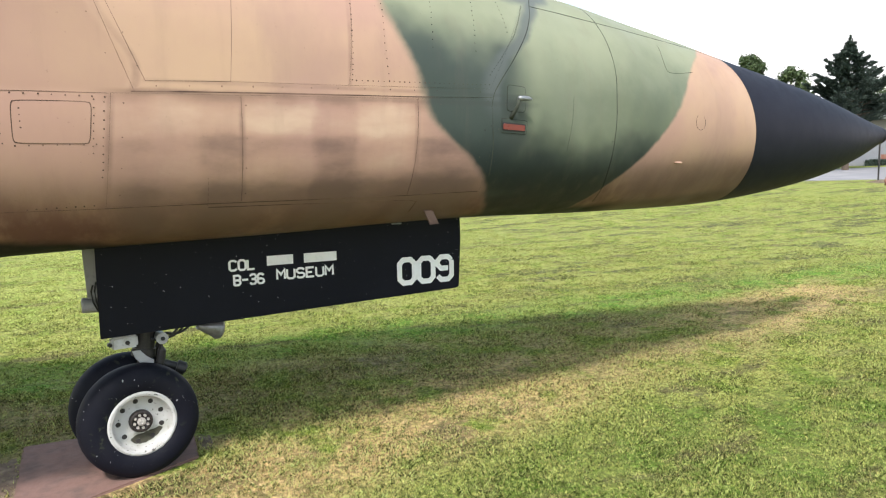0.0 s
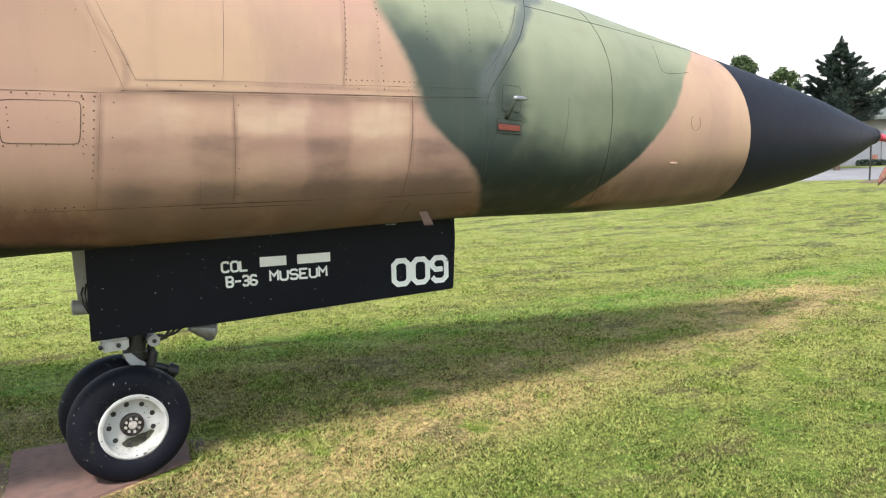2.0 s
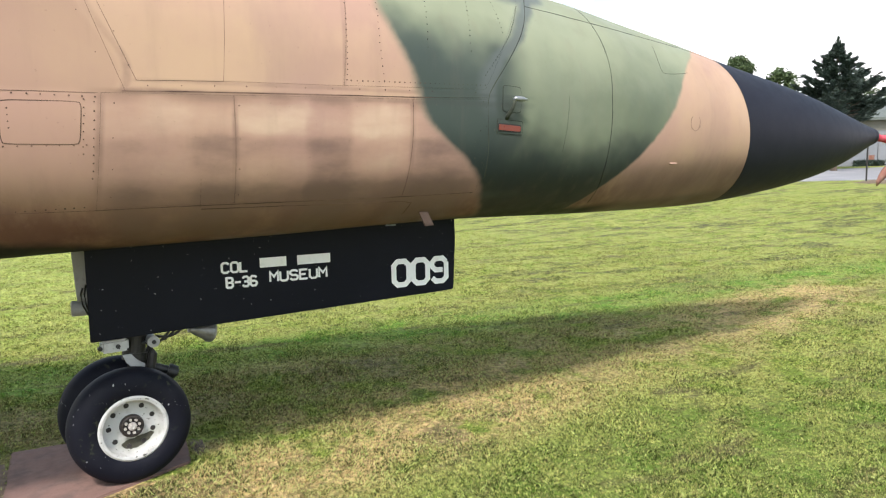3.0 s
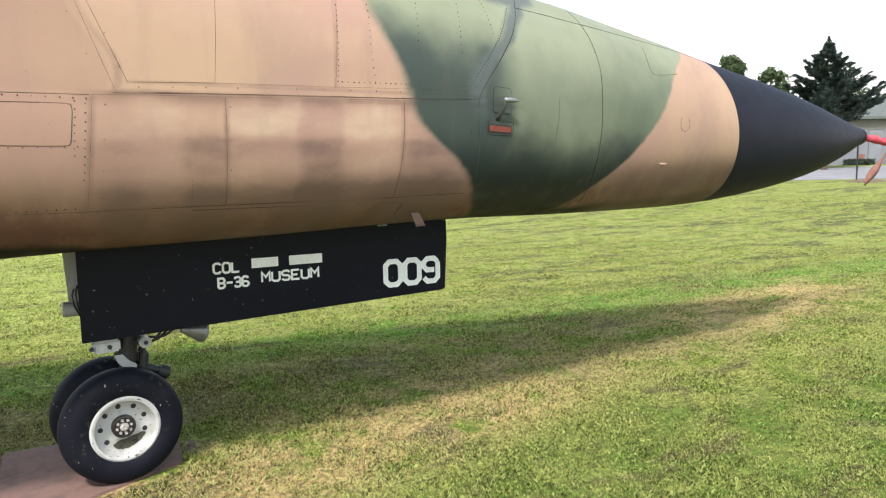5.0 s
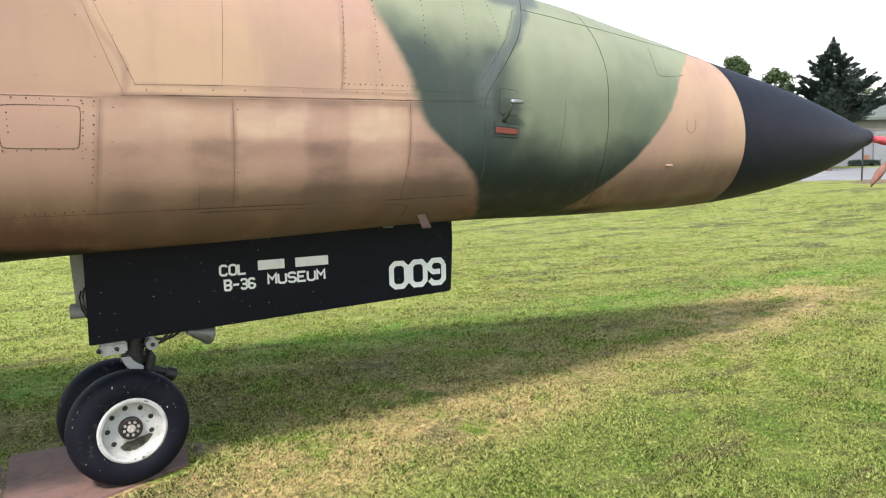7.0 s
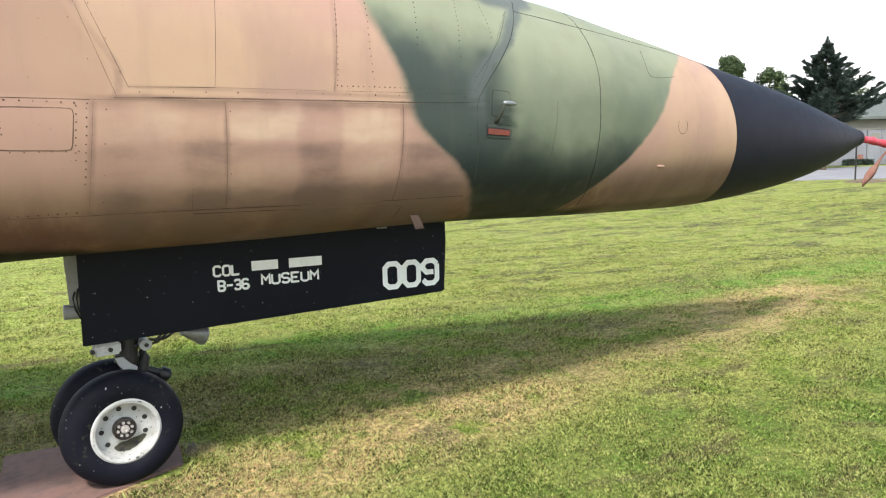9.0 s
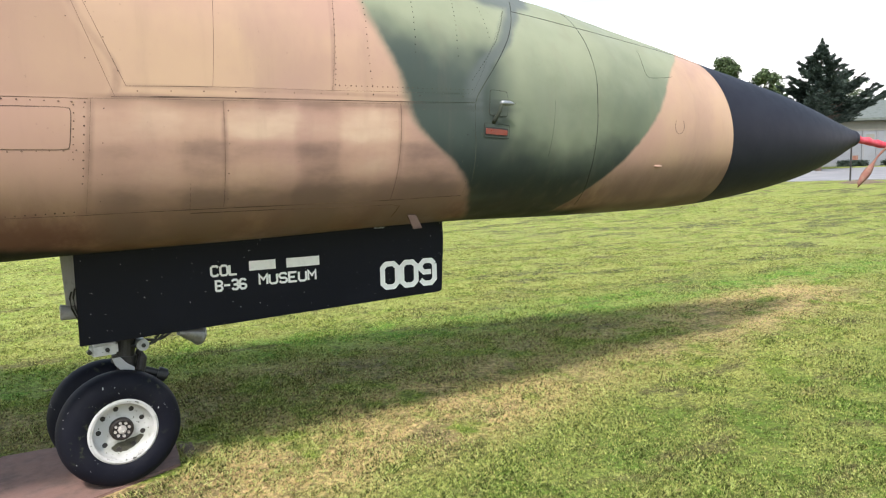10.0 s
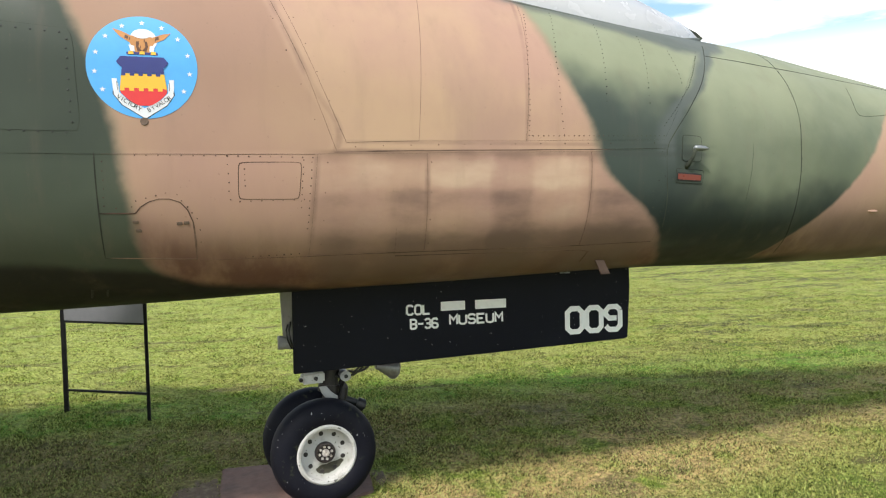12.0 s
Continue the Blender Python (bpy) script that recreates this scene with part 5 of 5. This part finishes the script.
# ---- the far side: road, post, house, trees ----
def along(x, y, d, w):
    """A point d metres along and w metres off the road's line."""
    c, s = math.cos(radians(-31)), math.sin(radians(-31))
    return x + d * c - w * s, y + d * s + w * c


bm = bmesh.new()
rows = []
for i in range(81):
    d = -120 + 3 * i
    row = []
    for w, dz in ((0.0, -0.05), (0.0, 0.03), (7.0, 0.05), (14.0, 0.03), (14.0, -0.05)):
        x, y = along(30.6, 16.6, d, w)
        row.append(bm.verts.new((x, y, rise(x, y) + dz)))
    rows.append(row)
for a, b in zip(rows, rows[1:]):
    for j in range(4):
        bm.faces.new((a[j], a[j + 1], b[j + 1], b[j]))
bmesh.ops.recalc_face_normals(bm, faces=bm.faces[:])
tagged(part("road", bm, M_ROAD), "pale concrete street beyond the lawn", "road", kind="structure")

post = thing("fence_post", "thin grey steel post at the edge of the lawn", "post", (29.5, 14.5, rise(29.5, 14.5)))
bm = rod(bmesh.new(), (0, 0, -0.1), (0, 0, 2.0), 0.034, n=12)
part("shaft", bm, M_OLD, post)
bm = bmesh.new()
bmesh.ops.create_uvsphere(bm, u_segments=12, v_segments=6, radius=0.06, matrix=Matrix.Translation((0, 0, 2.0)))
part("cap", bm, M_OLD, post)
bm = box(bmesh.new(), 0.05, 0.28, -0.03, 0.0, 0.93, 1.12, 0.004, pose(0, 0, 0, 0, 0, -31))
part("plate", bm, M_RIBBON, post, "small dark red plate")


def house(at, turn, label):
    h = thing("house", label, "house", (0, 0, 0))
    m = pose(*at, 0, 0, turn)

    def add(name, bm, material, label="", parent=h):
        bmesh.ops.transform(bm, matrix=m, verts=bm.verts[:])
        return part(name, bm, material, parent, label)
    bm = box(bmesh.new(), -9, 9, 0, 8, -0.6, 3.3)
    add("wall", bm, M_WALL, "white siding")
    for k in range(13):
        bm = box(bmesh.new(), -9.02, 9.02, -0.025, 0.0, 0.05 + k * 0.19, 0.225 + k * 0.19)
        add("siding_board", bm, M_WALL)
    bm = box(bmesh.new(), -9.03, 9.03, -0.05, 0.0, 2.56, 3.26)
    add("frieze", bm, M_FRIEZE, "beige frieze under the eaves")
    bm = bmesh.new()
    v = [bm.verts.new(p) for p in ((-9.5, -0.55, 3.28), (9.5, -0.55, 3.28), (9.5, 8.5, 3.28), (-9.5, 8.5, 3.28), (-5.0, 4, 5.1), (5.0, 4, 5.1),
                                   (-9.5, -0.55, 3.46), (9.5, -0.55, 3.46), (9.5, 8.5, 3.46), (-9.5, 8.5, 3.46))]
    for f in ((3, 2, 1, 0), (6, 7, 5, 4), (7, 8, 5), (8, 9, 4, 5), (9, 6, 4), (0, 1, 7, 6), (1, 2, 8, 7), (2, 3, 9, 8), (3, 0, 6, 9)):
        bm.faces.new([v[i] for i in f])
    add("roof", bm, M_ROOF, "pale grey shingled hip roof")
    for x0, x1, z1 in ((-6.22, -6.06, 2.52), (-5.24, -5.08, 2.52)):
        bm = box(bmesh.new(), x0, x1, -0.10, -0.02, 0.0, z1, 0.01)
        add("door_jamb", bm, M_TRIM, "grey painted post")
    bm = box(bmesh.new(), -6.06, -5.24, -0.06, -0.026, 0.0, 2.42)
    f = add("door", bm, M_WALL, "white front door")
    bm = box(bmesh.new(), -5.95, -5.35, -0.075, -0.06, 1.55, 2.30, 0.008)
    add("pane", bm, M_FRIEZE, parent=f)
    return h


def hedge(name, at, size, n, seed):
    rnd = random.Random(seed)
    bm = bmesh.new()
    leaves(bm, [(Vector(at) + Vector((rnd.uniform(-1, 1) * size[0], rnd.uniform(-1, 1) * size[1], rnd.uniform(0, 1) * size[2])), 0.16) for _ in range(n)], rnd)
    h = thing(name, "low dark green clipped shrub by the house", "bush", group="shrubs along the house front")
    part("foliage", bm, M_CEDAR, h)
    bm = rod(bmesh.new(), (at[0], at[1], at[2] - 0.2), (at[0], at[1], at[2] + size[2] * 0.6), 0.05, 0.03, 8)
    part("stem", bm, M_BARK, h)


def leaves(bm, spots, rnd):
    """Small leaf sprays, each a bent pair of triangles."""
    for c, s in spots:
        d = Vector((rnd.gauss(0, 1), rnd.gauss(0, 1), rnd.gauss(0, 0.7))).normalized()
        e = d.cross(Vector((rnd.gauss(0, 1), rnd.gauss(0, 1), rnd.gauss(0, 1)))).normalized()
        n = d.cross(e)
        a, b, p, q = (bm.verts.new(c + v * s * rnd.uniform(0.7, 1.2)) for v in (d * -0.6, d * 0.8, e * 0.35 + n * 0.12, e * -0.35 + n * 0.12))
        bm.faces.new((a, p, b)), bm.faces.new((a, b, q))


def sprays(bm, spots, rnd):
    """Slim upswept needle sprays, each a pair of narrow triangles."""
    for c, d, s in spots:
        d = (d + Vector((rnd.gauss(0, 0.45), rnd.gauss(0, 0.45), rnd.gauss(0.25, 0.35)))).normalized()
        e = d.cross(Vector((rnd.gauss(0, 1), rnd.gauss(0, 1), rnd.gauss(0, 1)))).normalized()
        a, b, p, q = (bm.verts.new(c + v * s) for v in (d * -0.5, d * 0.9, e * 0.16, e * -0.16 + d * 0.15))
        bm.faces.new((a, p, b)), bm.faces.new((a, b, q))


def cedar(at, height, spread, seed, label):
    """A spiry, uneven evergreen: upswept limbs in ragged tiers."""
    rnd = random.Random(seed)
    t = thing("conifer_tree", label, "tree", at)
    bm = tube(bmesh.new(), [(0, 0, -0.3), (0.05, 0, height * 0.3), (0.0, 0.05, height * 0.7), (0, 0, height * 0.98)], [0.22, 0.18, 0.09, 0.015], 10)
    part("trunk", bm, M_BARK, t)
    bm, crown = bmesh.new(), bmesh.new()
    for i in range(135):
        u = (i + rnd.random()) / 135
        foot_z = height * (0.33 + 0.61 * u)
        lift = rnd.uniform(0.22, 0.50)
        reach = min(1.25 * max(height - foot_z - 0.75, 0.0) / (1 + 1.25 * lift), spread) * rnd.choice((0.45, 0.70, 0.90, 1.0, 1.15)) + 0.14
        a = i * 2.4 + rnd.uniform(-0.5, 0.5)
        root = Vector((0, 0, foot_z))
        tip = root + Vector((math.cos(a) * reach, math.sin(a) * reach, reach * lift))
        bend = root.lerp(tip, 0.55) - Vector((0, 0, reach * 0.10))
        tube(bm, [root, bend, tip], [0.035 * (1 - u) + 0.012, 0.02 * (1 - u) + 0.008, 0.004], 5)
        out = Vector((math.cos(a), math.sin(a), 0))
        across = Vector((-out.y, out.x, 0))
        spots = []
        # flat plumes: side twigs leave the limb at intervals, each with its own needles
        for k in range(int(5 + 9 * reach)):
            f = rnd.uniform(0.18, 1.0) ** 0.8
            c = root.lerp(bend, f / 0.55) if f < 0.55 else bend.lerp(tip, (f - 0.55) / 0.45)
            twig = (out * rnd.uniform(0.5, 1.1) + across * rnd.uniform(-0.9, 0.9) + Vector((0, 0, rnd.uniform(0.05, 0.45)))).normalized()
            length = (0.16 + 0.26 * reach * (1.1 - f)) * rnd.uniform(0.7, 1.2)
            for m in range(int(10 + 26 * length)):
                g = rnd.random()
                spots.append((c + twig * length * g + Vector((rnd.gauss(0, 0.035), rnd.gauss(0, 0.035), rnd.gauss(0, 0.03))), twig, rnd.uniform(0.12, 0.24)))
        sprays(crown, spots, rnd)
    for k in range(420):
        g = rnd.random()
        sprays(crown, [(Vector((rnd.gauss(0, 0.03 + 0.13 * (1 - g)), rnd.gauss(0, 0.03 + 0.13 * (1 - g)), height * (0.86 + 0.14 * g))), Vector((0, 0, 1)), rnd.uniform(0.10, 0.20))], rnd)
    part("branchwork", bm, M_BARK, t)
    part("crown", crown, M_CEDAR, t, "dark blue-green needle sprays")
    return t


def broadleaf(at, height, spread, seed, label):
    rnd = random.Random(seed)
    t = thing("deciduous_tree", label, "tree", at, group="leafy trees beyond the street")
    bm = tube(bmesh.new(), [(0, 0, -0.3), (0.1, 0, height * 0.25), (0.0, 0.1, height * 0.55), (0.1, 0, height * 0.8)], [0.38, 0.30, 0.2, 0.06], 10)
    crown = bmesh.new()
    for i in range(60):
        u = rnd.uniform(0.30, 0.95)
        a = rnd.uniform(0, 2 * math.pi)
        reach = spread * math.sin(math.pi * min(u * 0.85 + 0.08, 1)) * rnd.uniform(0.45, 1.05)
        tip = Vector((math.cos(a) * reach, math.sin(a) * reach, height * u + reach * 0.25))
        root = Vector((0, 0, height * u * 0.75))
        tube(bm, [root, root.lerp(tip, 0.5) + Vector((0, 0, 0.2)), tip], [0.07, 0.045, 0.012], 5)
        leaves(crown, [(tip + Vector((rnd.gauss(0, 0.15 * spread), rnd.gauss(0, 0.15 * spread), rnd.gauss(0, 0.13 * spread))), rnd.uniform(0.24, 0.44)) for _ in range(105)], rnd)
    part("trunk", bm, M_BARK, t)
    part("crown", crown, M_LEAF, t, "light green leaves")
    return t


house((55.8, 23.4, 1.28), -31, "low white house with beige frieze and pale hip roof")
for d in (-7.9, -7.2, -6.6, -4.8, -4.2):
    x, y = along(55.8, 23.4, d, -0.9)
    hedge("shrub", (x, y, 1.30), (0.42, 0.32, 0.42), 240, int(50 - d * 10))
cedar((41.6, 24.0, rise(41.6, 24.0)), 8.25, 4.4, 11, "broad dark green cedar with a ragged spire")
broadleaf((75.5, 59.5, 1.3), 14.6, 2.3, 21, "distant light green leafy tree")
broadleaf((80.0, 57.0, 1.3), 12.6, 2.5, 22, "distant light green leafy tree")
broadleaf((95.0, 58.0, 1.3), 11.5, 5.0, 23, "distant light green leafy tree")
broadleaf((104.0, 50.0, 1.3), 11.5, 5.0, 24, "distant light green leafy tree")


# ---- grass ----
def grass(n, seed, tall, wide, label):
    """Short mown blades, thickest on the stretch of lawn round the nose wheel."""
    rng = np.random.default_rng(seed)
    near = rng.random(n) < 0.86
    r = np.where(near, 2.5 * (26.0 / 2.5) ** rng.random(n), 14.0 * np.sqrt(rng.random(n)))
    a = np.radians(np.where(near, 20 + 98 * rng.random(n), 360 * rng.random(n)))
    x, y = -0.1 + r * np.cos(a) + rng.normal(0, 0.05, n), -3.6 + r * np.sin(a) + rng.normal(0, 0.05, n)
    slab = (x > -0.58) & (x < 0.28) & (y > 0.06 + (x - 0.27) * 0.5) & (y < 0.77)
    bald = ((x + 0.66) / 0.30) ** 2 + ((y - 0.25) / 0.52) ** 2 + 0.12 < rng.random(n) * 1.3
    bare = ((x - 0.37) / 0.12) ** 2 + ((y - 0.40) / 0.24) ** 2 + 0.20 < rng.random(n) * 1.2
    keep = ~slab & ~bald & ~bare
    x, y, r = x[keep], y[keep], r[keep]
    n = len(x)
    s = np.clip((0.8 * x + 0.6 * y - 12) / 20, 0, 1)
    z = 0.72 * s * s * (3 - 2 * s) - 0.004
    clump = 0.95 + 0.3 * np.sin(x * 5.1 + 1.7 * np.sin(y * 3.3)) * np.sin(y * 4.3 + 1.3 * np.sin(x * 2.9))
    # tufts a few centimetres across share a height and a lean
    side = 0.022 + 0.003 * r
    cell = np.sin(np.floor(x / side + 0.3 * np.sin(9 * y)) * 12.9898 + np.floor(y / side + 0.3 * np.sin(8 * x)) * 78.233) * 43758.5453
    cell = cell - np.floor(cell)
    clump = clump * (0.45 + 1.05 * cell)
    # longer where the mower cannot reach, round the slab and the wheel
    clump = clump * (1 + 0.8 * np.exp(-((x - 0.55) / 0.35) ** 2 - ((y - 0.16) / 0.14) ** 2) + 0.6 * np.exp(-((y - 0.02 - (x - 0.27) * 0.5) / 0.05) ** 2) * (np.abs(x + 0.15) < 0.5))
    h = np.minimum(rng.uniform(0.35, 1.0, n) * tall * clump, 1.5 * tall) * (1 + 0.8 * (rng.random(n) > 0.994))
    w = rng.uniform(0.6, 1.1, n) * wide * (0.45 + r * 0.16)
    t = rng.uniform(0, 2 * np.pi, n)
    lean = rng.uniform(0.2, 0.95, n) * h
    u = cell * 50.0 + rng.normal(0, 1.3, n)
    co = np.empty((n, 3, 3))
    co[:, 0] = np.stack([x - w * np.cos(t), y - w * np.sin(t), z], 1)
    co[:, 1] = np.stack([x + w * np.cos(t), y + w * np.sin(t), z + 0.25 * h], 1)
    co[:, 2] = np.stack([x + lean * np.cos(u), y + lean * np.sin(u), z + h], 1)
    me = bpy.data.meshes.new("grass")
    me.vertices.add(3 * n), me.loops.add(3 * n), me.polygons.add(n)
    me.vertices.foreach_set("co", co.ravel())
    me.loops.foreach_set("vertex_index", np.arange(3 * n, dtype=np.int32))
    me.polygons.foreach_set("loop_start", np.arange(0, 3 * n, 3, dtype=np.int32))
    me.update(calc_edges=True)
    me.materials.append(M_BLADE)
    tagged(new("grass", me), label, "grass", kind="stuff")


grass(1350000, 4, 0.0220, 0.0023, "short mown grass, green with straw patches")
grass(1150000, 9, 0.0140, 0.0042, "low broad-leaved weeds among the mown grass")
